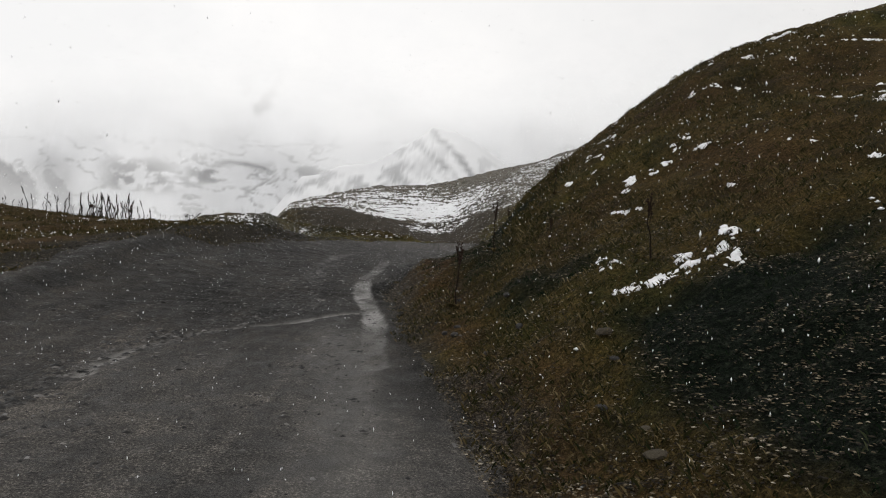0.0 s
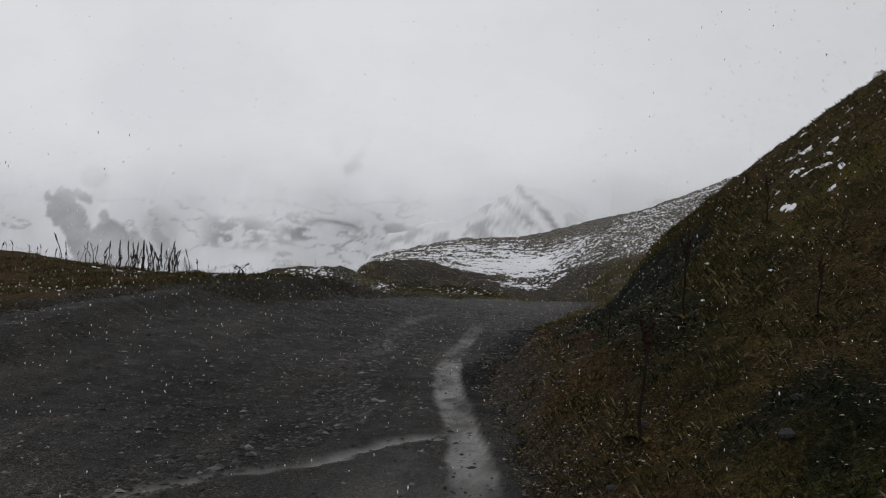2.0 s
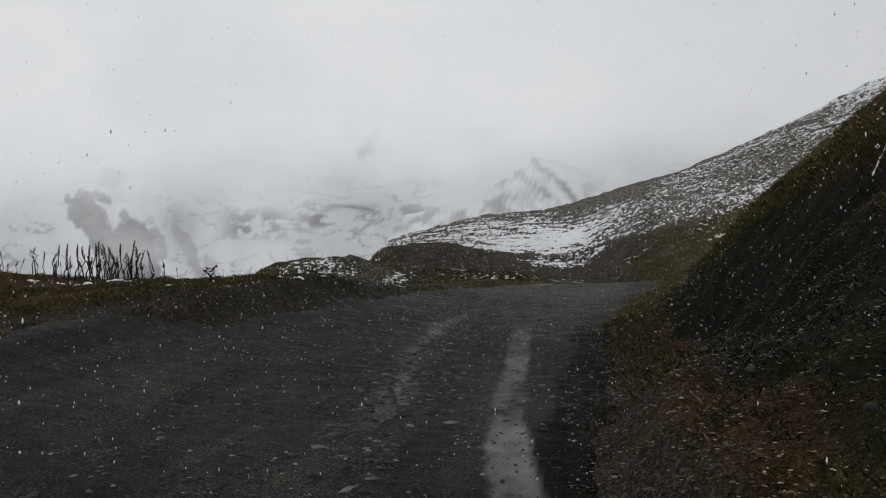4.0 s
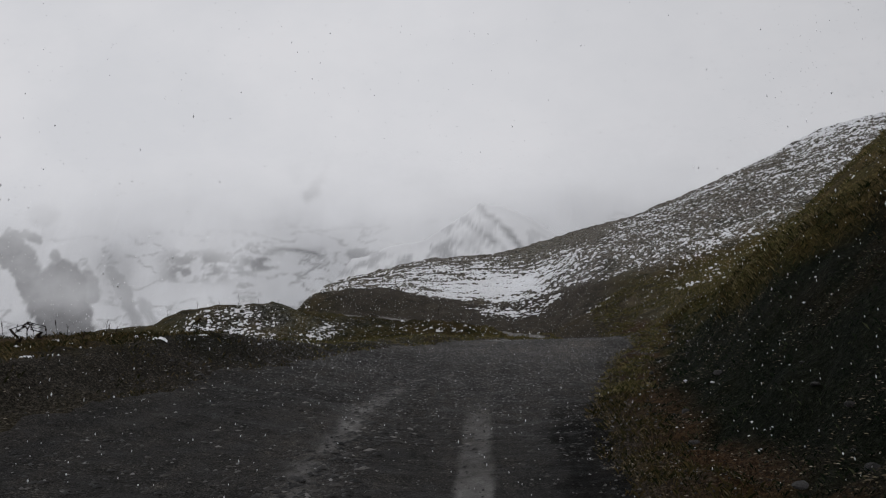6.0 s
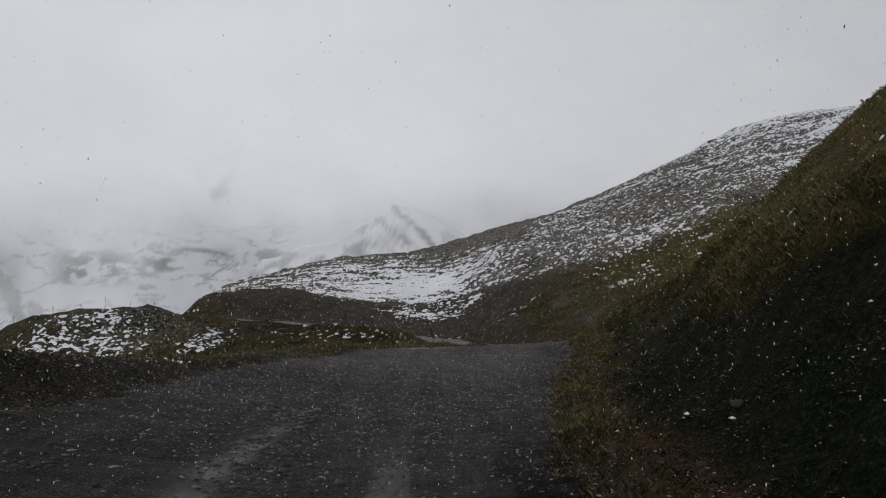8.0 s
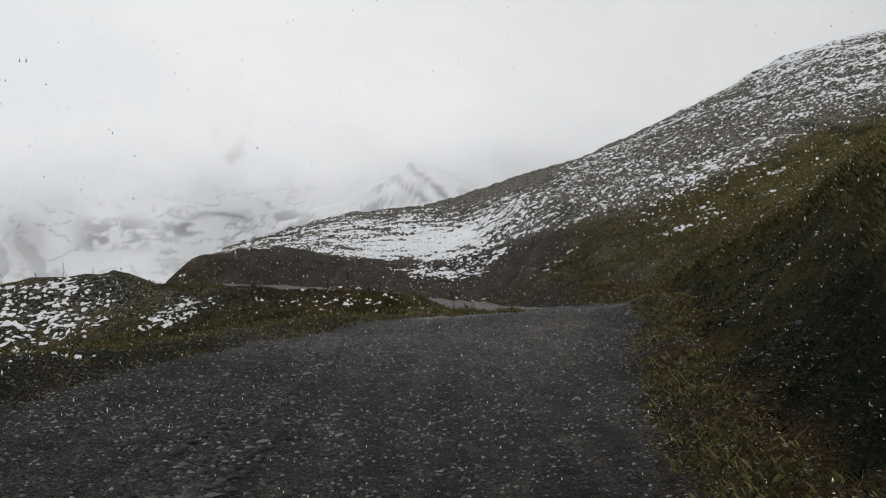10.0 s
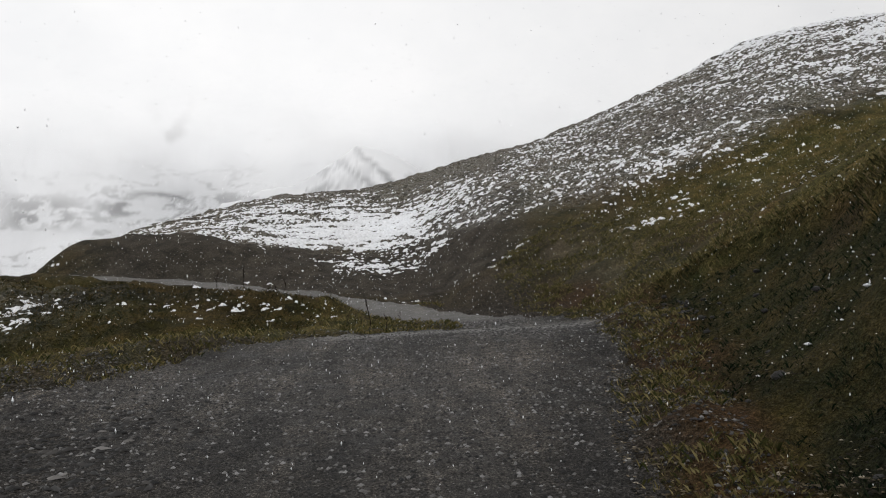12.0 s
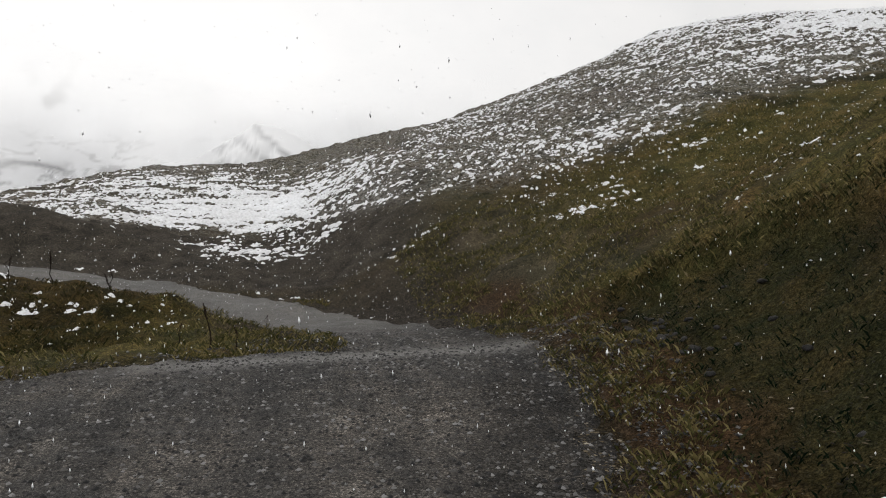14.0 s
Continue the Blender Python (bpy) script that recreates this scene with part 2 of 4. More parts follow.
def make_ground():
    m, n, l, p = material("turf_and_soil")
    big, mid, fine = noise_node(n, l, 0.22, 4), noise_node(n, l, 1.7, 5), noise_node(n, l, 14, 5, 0.7)
    turf = ramp(n, l, mid, [(0.28, (0.009, 0.010, 0.004)), (0.45, (0.029, 0.026, 0.009)), (0.58, (0.062, 0.046, 0.015)), (0.75, (0.040, 0.043, 0.012))])
    rust = ramp(n, l, fine, [(0.3, (0.020, 0.012, 0.007)), (0.7, (0.078, 0.045, 0.025))])
    turf = mix(n, l, ramp(n, l, big, [(0.46, (0, 0, 0)), (0.62, (0.5, 0.5, 0.5))]), turf, rust)
    olive = ramp(n, l, fine, [(0.3, (0.020, 0.021, 0.007)), (0.7, (0.082, 0.072, 0.022))])
    turf = mix(n, l, ramp(n, l, big, [(0.34, (0.75, 0.75, 0.75)), (0.48, (0, 0, 0))]), turf, olive)
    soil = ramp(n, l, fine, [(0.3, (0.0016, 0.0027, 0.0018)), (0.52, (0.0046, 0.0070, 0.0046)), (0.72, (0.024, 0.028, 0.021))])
    pale = n.new("ShaderNodeAttribute")
    pale.attribute_name = "tan"
    dry = ramp(n, l, mid, [(0.3, (0.040, 0.046, 0.016)), (0.5, (0.092, 0.080, 0.030)), (0.7, (0.165, 0.118, 0.048))])
    grown = n.new("ShaderNodeMath")
    grown.operation = "MULTIPLY"
    grown.inputs[1].default_value = 0.8
    l.new(pale.outputs["Fac"], grown.inputs[0])
    turf = mix(n, l, grown.outputs[0], turf, dry)
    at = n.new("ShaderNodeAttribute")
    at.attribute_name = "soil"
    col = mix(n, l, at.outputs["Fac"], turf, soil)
    # Grey-brown soil of the far slope, paled here in place of haze.
    hazed = n.new("ShaderNodeAttribute")
    hazed.attribute_name = "hazed"
    haze_grey = ramp(n, l, mid, [(0.3, (0.030, 0.027, 0.024)), (0.5, (0.052, 0.046, 0.040)), (0.7, (0.078, 0.069, 0.060))])
    col = mix(n, l, hazed.outputs["Fac"], col, haze_grey)
    red = n.new("ShaderNodeAttribute")
    red.attribute_name = "rust"
    col = mix(n, l, red.outputs["Fac"], col, rust)
    edge = n.new("ShaderNodeAttribute")
    edge.attribute_name = "grit"
    stony = ramp(n, l, noise_node(n, l, 30, 4, 0.8), [(0.34, (0.008, 0.0072, 0.0065)), (0.5, (0.034, 0.029, 0.025)), (0.66, (0.10, 0.09, 0.08))])
    col = mix(n, l, edge.outputs["Fac"], col, stony)
    dust = n.new("ShaderNodeAttribute")
    dust.attribute_name = "dusting"
    powder = n.new("ShaderNodeMath")
    powder.operation = "MULTIPLY"
    l.new(dust.outputs["Fac"], powder.inputs[0])
    l.new(ramp(n, l, noise_node(n, l, 7.0, 4, 0.7), [(0.42, (0, 0, 0)), (0.62, (1, 1, 1))]), powder.inputs[1])
    col = mix(n, l, powder.outputs[0], col, (0.42, 0.41, 0.40))
    speck = ramp(n, l, noise_node(n, l, 22, 5, 0.75), [(0.34, (0.35 * WET, 0.36 * WET, 0.34 * WET)), (0.5, (0.9 * WET, 0.9 * WET, 0.88 * WET)), (0.68, (1.9 * WET, 1.85 * WET, 1.75 * WET))])
    col = mix(n, l, 1.0, col, speck, "MULTIPLY")
    crumb = ramp(n, l, noise_node(n, l, 65, 3, 0.8), [(0.36, (0.35, 0.35, 0.36)), (0.5, (0.95, 0.95, 0.95)), (0.64, (1.9, 1.85, 1.75))])
    col = mix(n, l, 1.0, col, crumb, "MULTIPLY")
    l.new(col, p.inputs["Base Color"])
    p.inputs["Roughness"].default_value = 0.9
    p.inputs["Specular IOR Level"].default_value = 0.03
    relief_node(n, l, p, fine, 0.9, 0.06)
    return m


def make_road():
    m, n, l, p = material("wet_gravel_road")
    big, mid = noise_node(n, l, 0.35, 4), noise_node(n, l, 2.2, 6, 0.65)
    col = ramp(n, l, mid, [(0.28, (0.022, 0.0205, 0.0185)), (0.45, (0.054, 0.0505, 0.0465)), (0.6, (0.078, 0.073, 0.067)), (0.76, (0.135, 0.127, 0.117))])
    worn = noise_node(n, l, 1.0, 5, 0.7, stretch=(2.4, 0.35, 1))
    col = mix(n, l, 1.0, col, ramp(n, l, worn, [(0.34, (0.60, 0.61, 0.62)), (0.5, (0.95, 0.95, 0.94)), (0.66, (1.42, 1.38, 1.33))]), "MULTIPLY")
    grain = noise_node(n, l, 48, 3, 0.85)
    grit = ramp(n, l, grain, [(0.36, (0.10, 0.10, 0.10)), (0.48, (0.75, 0.75, 0.75)), (0.56, (1.2, 1.2, 1.2)), (0.64, (3.2, 3.15, 3.1))])
    col = mix(n, l, 1.0, col, grit, "MULTIPLY")
    ridged = noise_node(n, l, 1.0, 4, 0.7, stretch=(4.0, 7.5, 1))
    col = mix(n, l, 1.0, col, ramp(n, l, ridged, [(0.36, (0.70, 0.70, 0.70)), (0.5, (0.97, 0.97, 0.97)), (0.66, (1.28, 1.28, 1.28))]), "MULTIPLY")
    col = mix(n, l, 1.0, col, ramp(n, l, big, [(0.35, (0.60, 0.605, 0.61)), (0.65, (1.0, 0.97, 0.94))]), "MULTIPLY")
    dim_wetness = n.new("ShaderNodeAttribute")
    dim_wetness.attribute_name = "dim_damp"
    col = mix(n, l, dim_wetness.outputs["Fac"], col, mix(n, l, 1.0, col, (0.22, 0.225, 0.225), "MULTIPLY"))
    at = n.new("ShaderNodeAttribute")
    at.attribute_name = "track_sheen"
    col = mix(n, l, at.outputs["Fac"], col, mix(n, l, noise_node(n, l, 9, 5, 0.7), (0.045, 0.042, 0.038), (0.25, 0.238, 0.222)))
    l.new(col, p.inputs["Base Color"])
    wet = ramp(n, l, mid, [(0.35, (0.5, 0.5, 0.5)), (0.6, (0.85, 0.85, 0.85))])
    l.new(mix(n, l, at.outputs["Fac"], wet, (0.38, 0.38, 0.38)), p.inputs["Roughness"])
    dull = mix(n, l, dim_wetness.outputs["Fac"], (0.11, 0.11, 0.11), (0.015, 0.015, 0.015))
    l.new(mix(n, l, at.outputs["Fac"], dull, (0.2, 0.2, 0.2)), p.inputs["Specular IOR Level"])
    relief_node(n, l, p, grain, 0.8, 0.02)
    return m


def make_snow():
    m, n, l, p = material("thin_snow")
    f, g = noise_node(n, l, 9, 4), noise_node(n, l, 0.6, 3)
    col = ramp(n, l, f, [(0.25, (0.52, 0.525, 0.54)), (0.6, (0.80, 0.81, 0.83))])
    col = mix(n, l, 1.0, col, ramp(n, l, g, [(0.3, (0.88, 0.87, 0.86)), (0.7, (1, 1, 1))]), "MULTIPLY")
    l.new(col, p.inputs["Base Color"])
    p.inputs["Roughness"].default_value = 0.7
    relief_node(n, l, p, f, 0.5, 0.03)
    return m


def make_plain(name, dark, light, scale=8, rough=0.85):
    m, n, l, p = material(name)
    f = noise_node(n, l, scale, 5)
    info = n.new("ShaderNodeObjectInfo")
    col = mix(n, l, 1.0, ramp(n, l, f, [(0.25, dark), (0.75, light)]), ramp(n, l, info.outputs["Random"], [(0, (0.7, 0.7, 0.7)), (1, (1.25, 1.25, 1.25))]), "MULTIPLY")
    l.new(col, p.inputs["Base Color"])
    p.inputs["Roughness"].default_value = rough
    p.inputs["Specular IOR Level"].default_value = 0.08
    relief_node(n, l, p, f, 0.5, 0.02)
    return m


def make_mountain(name, stone, white):
    m, n, l, p = material(name)
    f, g = noise_node(n, l, 0.03, 7, 0.65), noise_node(n, l, 0.008, 5)
    at = n.new("ShaderNodeAttribute")
    at.attribute_name = "rock"
    rock = ramp(n, l, f, [(0.3, tuple(0.6 * v for v in stone)), (0.7, tuple(1.4 * v for v in stone))])
    snow = ramp(n, l, g, [(0.3, tuple(0.86 * v for v in white)), (0.7, tuple(1.12 * v for v in white))])
    l.new(mix(n, l, at.outputs["Fac"], snow, rock), p.inputs["Base Color"])
    p.inputs["Roughness"].default_value = 0.9
    return m


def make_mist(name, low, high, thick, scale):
    """A bank of cloud: white veil with ragged holes, its glow imitating haze."""
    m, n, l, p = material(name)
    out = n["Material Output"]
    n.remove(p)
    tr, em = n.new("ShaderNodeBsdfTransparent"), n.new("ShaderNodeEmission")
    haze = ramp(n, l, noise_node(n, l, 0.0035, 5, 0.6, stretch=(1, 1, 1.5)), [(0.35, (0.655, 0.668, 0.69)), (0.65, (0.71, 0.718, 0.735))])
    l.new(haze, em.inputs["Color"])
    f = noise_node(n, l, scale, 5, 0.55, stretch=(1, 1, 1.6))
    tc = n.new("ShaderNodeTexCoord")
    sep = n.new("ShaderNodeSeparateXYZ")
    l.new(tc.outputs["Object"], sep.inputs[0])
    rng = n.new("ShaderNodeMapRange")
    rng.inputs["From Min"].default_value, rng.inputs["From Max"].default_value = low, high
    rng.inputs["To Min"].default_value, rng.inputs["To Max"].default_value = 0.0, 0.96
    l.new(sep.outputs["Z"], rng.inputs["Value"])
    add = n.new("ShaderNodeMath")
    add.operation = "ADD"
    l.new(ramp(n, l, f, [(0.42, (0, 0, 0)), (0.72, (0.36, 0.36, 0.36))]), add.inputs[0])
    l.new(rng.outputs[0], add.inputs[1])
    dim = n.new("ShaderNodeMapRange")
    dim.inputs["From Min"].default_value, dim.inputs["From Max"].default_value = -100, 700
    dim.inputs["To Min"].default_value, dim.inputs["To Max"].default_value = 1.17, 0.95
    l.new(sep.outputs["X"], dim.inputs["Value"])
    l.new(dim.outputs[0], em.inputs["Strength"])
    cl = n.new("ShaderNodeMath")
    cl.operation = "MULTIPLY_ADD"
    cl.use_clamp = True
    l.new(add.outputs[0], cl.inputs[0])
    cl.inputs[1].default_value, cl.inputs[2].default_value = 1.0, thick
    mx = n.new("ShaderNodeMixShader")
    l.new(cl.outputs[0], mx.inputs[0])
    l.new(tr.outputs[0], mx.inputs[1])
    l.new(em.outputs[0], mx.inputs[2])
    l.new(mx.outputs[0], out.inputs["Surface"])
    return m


GROUND, ROAD, SNOW = make_ground(), make_road(), make_snow()
MOUNTAIN = make_mountain("snow_covered_rock", (0.075, 0.075, 0.08), (0.60, 0.61, 0.63))
# Peak stone and snow are paled in the colour, in place of mist.
PEAK = make_mountain("haze_pale_snow_on_rock", (0.20, 0.205, 0.22), (0.80, 0.81, 0.83))
STONE = make_plain("grey_wet_stone", (0.012, 0.012, 0.0115), (0.055, 0.052, 0.05), 10, 0.6)
STALK = make_plain("dry_brown_stalk", (0.006, 0.0045, 0.0035), (0.018, 0.012, 0.008), 30)
SEED = make_plain("dark_seed_head", (0.010, 0.006, 0.005), (0.030, 0.016, 0.011), 40)
BLADE = make_plain("withered_grass", (0.030, 0.024, 0.008), (0.10, 0.070, 0.026), 3)


# ---------------------------------------------------------------- mesh helpers
def mesh_object(name, verts, faces, mat, smooth=True):
    me = bpy.data.meshes.new(name)
    me.from_pydata(verts, [], faces)
    if smooth:
        me.shade_smooth()
    me.materials.append(mat)
    return new(name, me)


def grid_object(name, xs, ys, zz, mat, keep=None):
    """A sheet over the lines xs and ys with heights zz; keep: which cells."""
    nx, ny = len(xs), len(ys)
    gx, gy = np.meshgrid(xs, ys)
    co = np.stack([gx.ravel(), gy.ravel(), zz.ravel()], 1)
    i = (np.arange(ny - 1)[:, None] * nx + np.arange(nx - 1)[None, :]).ravel()
    quads = np.stack([i, i + 1, i + nx + 1, i + nx], 1)
    if keep is not None:
        quads = quads[keep.ravel()]
    used = np.unique(quads)
    back = np.zeros(nx * ny, int)
    back[used] = np.arange(len(used))
    co, quads = co[used], back[quads]
    me = bpy.data.meshes.new(name)
    me.vertices.add(len(co))
    me.vertices.foreach_set("co", co.ravel())
    me.loops.add(quads.size)
    me.loops.foreach_set("vertex_index", quads.ravel())
    me.polygons.add(len(quads))
    me.polygons.foreach_set("loop_start", np.arange(len(quads)) * 4)
    me.update(calc_edges=True)
    me.shade_smooth()
    me.materials.append(mat)
    ob = new(name, me)
    return ob, used


def mark(ob, name, values):
    a = ob.data.attributes.new(name, "FLOAT", "POINT")
    a.data.foreach_set("value", np.asarray(values, np.float32))


def lines(*spans):
    """Grid lines from spans (start, end, spacing)."""
    out = []
    for a, b, s in spans:
        out.append(np.arange(a, b, s))
    return np.unique(np.round(np.concatenate(out), 3))


def growing(start, end, first, factor):
    out, v, s = [], start, first
    while v < end:
        out.append(v)
        v, s = v + s, s * factor
    out.append(end)
    return np.array(out)


# ---------------------------------------------------------------- ground sheet
XS = np.unique(np.concatenate([-growing(30, 4000, 0.6, 1.16), lines((-30, -12, 0.35), (-12, 14, 0.17), (14, 45, 0.35)), growing(45, 4000, 0.6, 1.16)]))
YS = np.unique(np.concatenate([-growing(4, 4000, 0.5, 1.2), lines((-4, 44, 0.17), (44, 76, 0.3)), growing(76, 4500, 0.6, 1.16)]))
GX, GY = np.meshgrid(XS, YS)
ZZ = ground_height(GX, GY)
HILLY = step(44, 50, GY) * (1 - step(100, 140, GY)) * (1 - step(-0.4, 0.4, road_part(GX, GY)))
ZZ = ZZ + HILLY * terrace(ZZ, GX, GY)
ZZ = ZZ - 0.05 * step(-0.1, 0.2, road_part(GX, GY))
ground, _ = grid_object("ground", XS, YS, ZZ, GROUND)
tagged(ground, "brown autumn mountain slope of withered turf and dark soil", "ground", kind="structure")
DR = GX - right_edge(GY)


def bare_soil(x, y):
    """Black soil showing on the cut bank, and a dark patch at its foot."""
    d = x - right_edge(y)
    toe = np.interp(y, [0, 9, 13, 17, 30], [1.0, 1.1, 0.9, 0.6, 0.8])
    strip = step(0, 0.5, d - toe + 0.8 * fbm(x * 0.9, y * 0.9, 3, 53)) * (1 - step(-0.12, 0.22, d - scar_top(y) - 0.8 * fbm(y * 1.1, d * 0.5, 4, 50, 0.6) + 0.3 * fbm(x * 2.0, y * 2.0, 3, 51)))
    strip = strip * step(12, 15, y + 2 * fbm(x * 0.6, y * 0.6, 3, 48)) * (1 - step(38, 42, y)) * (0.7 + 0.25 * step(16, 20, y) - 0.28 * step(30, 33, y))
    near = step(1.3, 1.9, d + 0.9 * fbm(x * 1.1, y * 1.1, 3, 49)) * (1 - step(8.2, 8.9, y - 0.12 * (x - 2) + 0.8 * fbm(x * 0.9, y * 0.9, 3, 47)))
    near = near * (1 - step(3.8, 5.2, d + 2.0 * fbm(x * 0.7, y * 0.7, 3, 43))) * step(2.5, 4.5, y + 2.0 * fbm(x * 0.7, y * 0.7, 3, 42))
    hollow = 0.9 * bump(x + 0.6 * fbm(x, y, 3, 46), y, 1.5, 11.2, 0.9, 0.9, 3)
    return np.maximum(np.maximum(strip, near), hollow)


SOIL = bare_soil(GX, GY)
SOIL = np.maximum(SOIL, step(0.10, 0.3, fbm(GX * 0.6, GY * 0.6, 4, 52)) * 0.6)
# Where the far slope's colour is paled for haze.
HAZED = np.maximum(bump(GX, GY, -8.5, 51.2, 5.5, 2.6, 4), step(46.3, 48.5, GY) * (1 - step(57, 60, GY + 1.5 * fbm(GX * 0.6, GY * 0.6, 3, 40))) * (1 - step(2, 6, GX)))
HAZED = np.maximum(HAZED, 0.7 * step(39.5, 41, GY) * (1 - step(47, 50, GY)) * step(-2.5, -1, GX + 1.5 * fbm(GX * 0.5, GY * 0.5, 3, 36)) * (1 - step(4, 8, GX)))
HAZED = np.maximum(HAZED, 0.6 * step(47, 52, GY))
mark(ground, "hazed", (0.92 * HAZED * (0.45 + 0.55 * step(-12.5, -10, GX))).ravel())
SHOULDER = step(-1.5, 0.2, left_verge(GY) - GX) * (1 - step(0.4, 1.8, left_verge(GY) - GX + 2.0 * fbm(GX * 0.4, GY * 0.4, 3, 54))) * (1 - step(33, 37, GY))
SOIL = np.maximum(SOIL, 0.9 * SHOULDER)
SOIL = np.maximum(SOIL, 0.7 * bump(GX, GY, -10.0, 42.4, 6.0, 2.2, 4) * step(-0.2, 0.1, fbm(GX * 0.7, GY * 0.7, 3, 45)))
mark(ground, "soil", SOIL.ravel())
RUST = step(0.0, 0.5, DR + 0.8 * fbm(GX * 0.9, GY * 0.9, 3, 57)) * (1 - step(0.9, 1.5, DR + 1.2 * fbm(GX * 0.8, GY * 0.8, 3, 58)))
RUST = np.maximum((0.5 + 0.3 * step(12, 17, GY)) * RUST, 0.42 * step(2.6, 3.6, DR + 2.4 * fbm(GX * 0.3, GY * 0.3, 3, 59)) * step(-0.13, 0.06, fbm(GX * 0.45, GY * 0.45, 4, 60)) * step(9, 13, GY))
PALE_TURF = step(25, 31, GY + 4 * fbm(GX * 0.3, GY * 0.3, 3, 112)) * step(0.8, 2.0, DR + 1.5 * fbm(GX * 0.6, GY * 0.6, 3, 44)) * (1 - step(44, 51, GY))
DL = left_edge(GY) - GX
ISLAND = step(0.0, 0.4, DL + 0.5 * fbm(GX, GY, 3, 115)) * (1 - step(1.2, 2.6, DL + 1.4 * fbm(GX * 0.6, GY * 0.6, 3, 116))) * step(28, 32, GY) * (1 - step(41, 43, GY))
PALE_TURF = np.maximum(PALE_TURF, ISLAND)
mark(ground, "tan", PALE_TURF.ravel())
RUST = np.maximum(RUST, 0.6 * step(0.2, 1.6, left_verge(GY) - GX + 1.5 * fbm(GX * 0.5, GY * 0.5, 3, 39)) * step(-0.16, 0.05, fbm(GX * 0.35, GY * 0.35, 4, 38)) * (1 - step(28, 33, GY)))
mark(ground, "rust", (RUST * (1 - step(42, 46, GY))).ravel())
SIDE = 0.9 * (1 - step(-0.1, 0.7, DR + 1.3 * fbm(GX * 1.2, GY * 1.2, 4, 55)))
SIDE = np.maximum(SIDE * step(-3, -1, DR), 0.75 * (1 - step(0.0, 1.4, left_verge(GY) - GX + 2.2 * fbm(GX * 0.9, GY * 0.9, 4, 56))) * step(-3, -1, left_verge(GY) - GX))
mark(ground, "grit", (SIDE * (1 - step(44, 47, GY))).ravel())
mark(ground, "dusting", (0.5 * step(-1.0, 2.5, GY - snow_line(GX)) * (1 - SOIL) + 0.25 * bump(GX, GY, -11.5, 42.5, 4, 2.5)).ravel())

# ---------------------------------------------------------------- road
RX, RY = lines((-14, -6, 0.1), (-6, 1.6, 0.05), (1.6, 5.5, 0.1)), lines((-4, 4, 0.1), (4, 30, 0.06), (30, 43, 0.08))
fx, fy = lines((-26, 5, 0.16)), lines((42.0, 54, 0.16))


RILL = [(-1.2, 13.5, 0), (-1.9, 13.0, 0), (-2.45, 12.2, 0), (-3.1, 11.7, 0), (-3.6, 11.1, 0), (-4.0, 10.0, 0), (-4.1, 8.6, 0)]
PALE = [(-0.8, 9.5, 0), (-1.06, 12.0, 0), (-1.22, 13.0, 0), (-1.52, 14.5, 0), (-1.82, 15.9, 0), (-2.0, 17.3, 0), (-2.12, 19.0, 0), (-2.2, 22.0, 0), (-2.3, 24.5, 0), (-2.35, 28.0, 0)]
SECOND = [(-3.3, 17.0, 0), (-3.5, 19.5, 0), (-3.9, 22.3, 0), (-4.05, 25.0, 0), (-3.9, 28.0, 0)]


def ruts_and_sheen(x, y):
    """Pale wheel tracks and a rill, washed bare, and a crest sheen."""
    wob = 0.32 * fbm(x * 1.6, y * 1.2, 5, 62, 0.65)
    pale = (1 - step(0.15, 0.22, along(x, y, PALE)[0] + 0.5 * wob)) * (0.4 + 0.6 * step(11.5, 12.5, y) * (1 - 0.55 * step(15.5, 19, y))) * (1 - step(22, 29, y))
    second = np.exp(-((along(x, y, SECOND)[0] + wob) / 0.16) ** 2) * 0.62 * step(17, 19, y)
    rill = np.exp(-((along(x, y, RILL)[0] + 0.5 * wob + 0.15 * fbm(x * 6, y * 6, 2, 67)) / 0.085) ** 2) * 1.35
    soft = 0.26 * np.exp(-((x - right_edge(y) + 1.1 + wob) / 0.55) ** 2) * (1 - step(10, 14, y))
    # Sheen of the wet crest against the sky, painted as a pale band.
    crest = 0.7 * np.exp(-((y - 38.1 + wob) / 0.4) ** 2) * step(-4, -1.5, x)
    # The far road is paler all over.
    crest = np.maximum(crest, 0.4 * step(39.5, 43, y))
    patch = 0.62 + 2.4 * fbm(x * 2.6, y * 1.5, 5, 61, 0.65)
    return np.clip(np.maximum(np.maximum(pale, second) * patch, np.maximum(rill * (0.7 + fbm(x * 3, y * 3, 2, 63)), np.maximum(soft, crest))), 0, 1)


def churned(x, y):
    """Where traffic has worked the wet surface into ridges of mud."""
    return np.maximum(step(12, 16, y) * (1 - step(26, 31, y)), 1 - step(-0.8, 0.2, x + 3.4))


def road_surface(x, y):
    return ground_height(x, y) + 0.012 - 0.12 * (1 - step(-0.35, 0.1, road_part(x, y))) + 0.014 * fbm(x * 3.2, y * 3.2, 3, 71) + 0.035 * churned(x, y) * fbm(x * 1.8, y * 4.5, 3, 72, 0.6) - 0.045 * ruts_and_sheen(x, y)


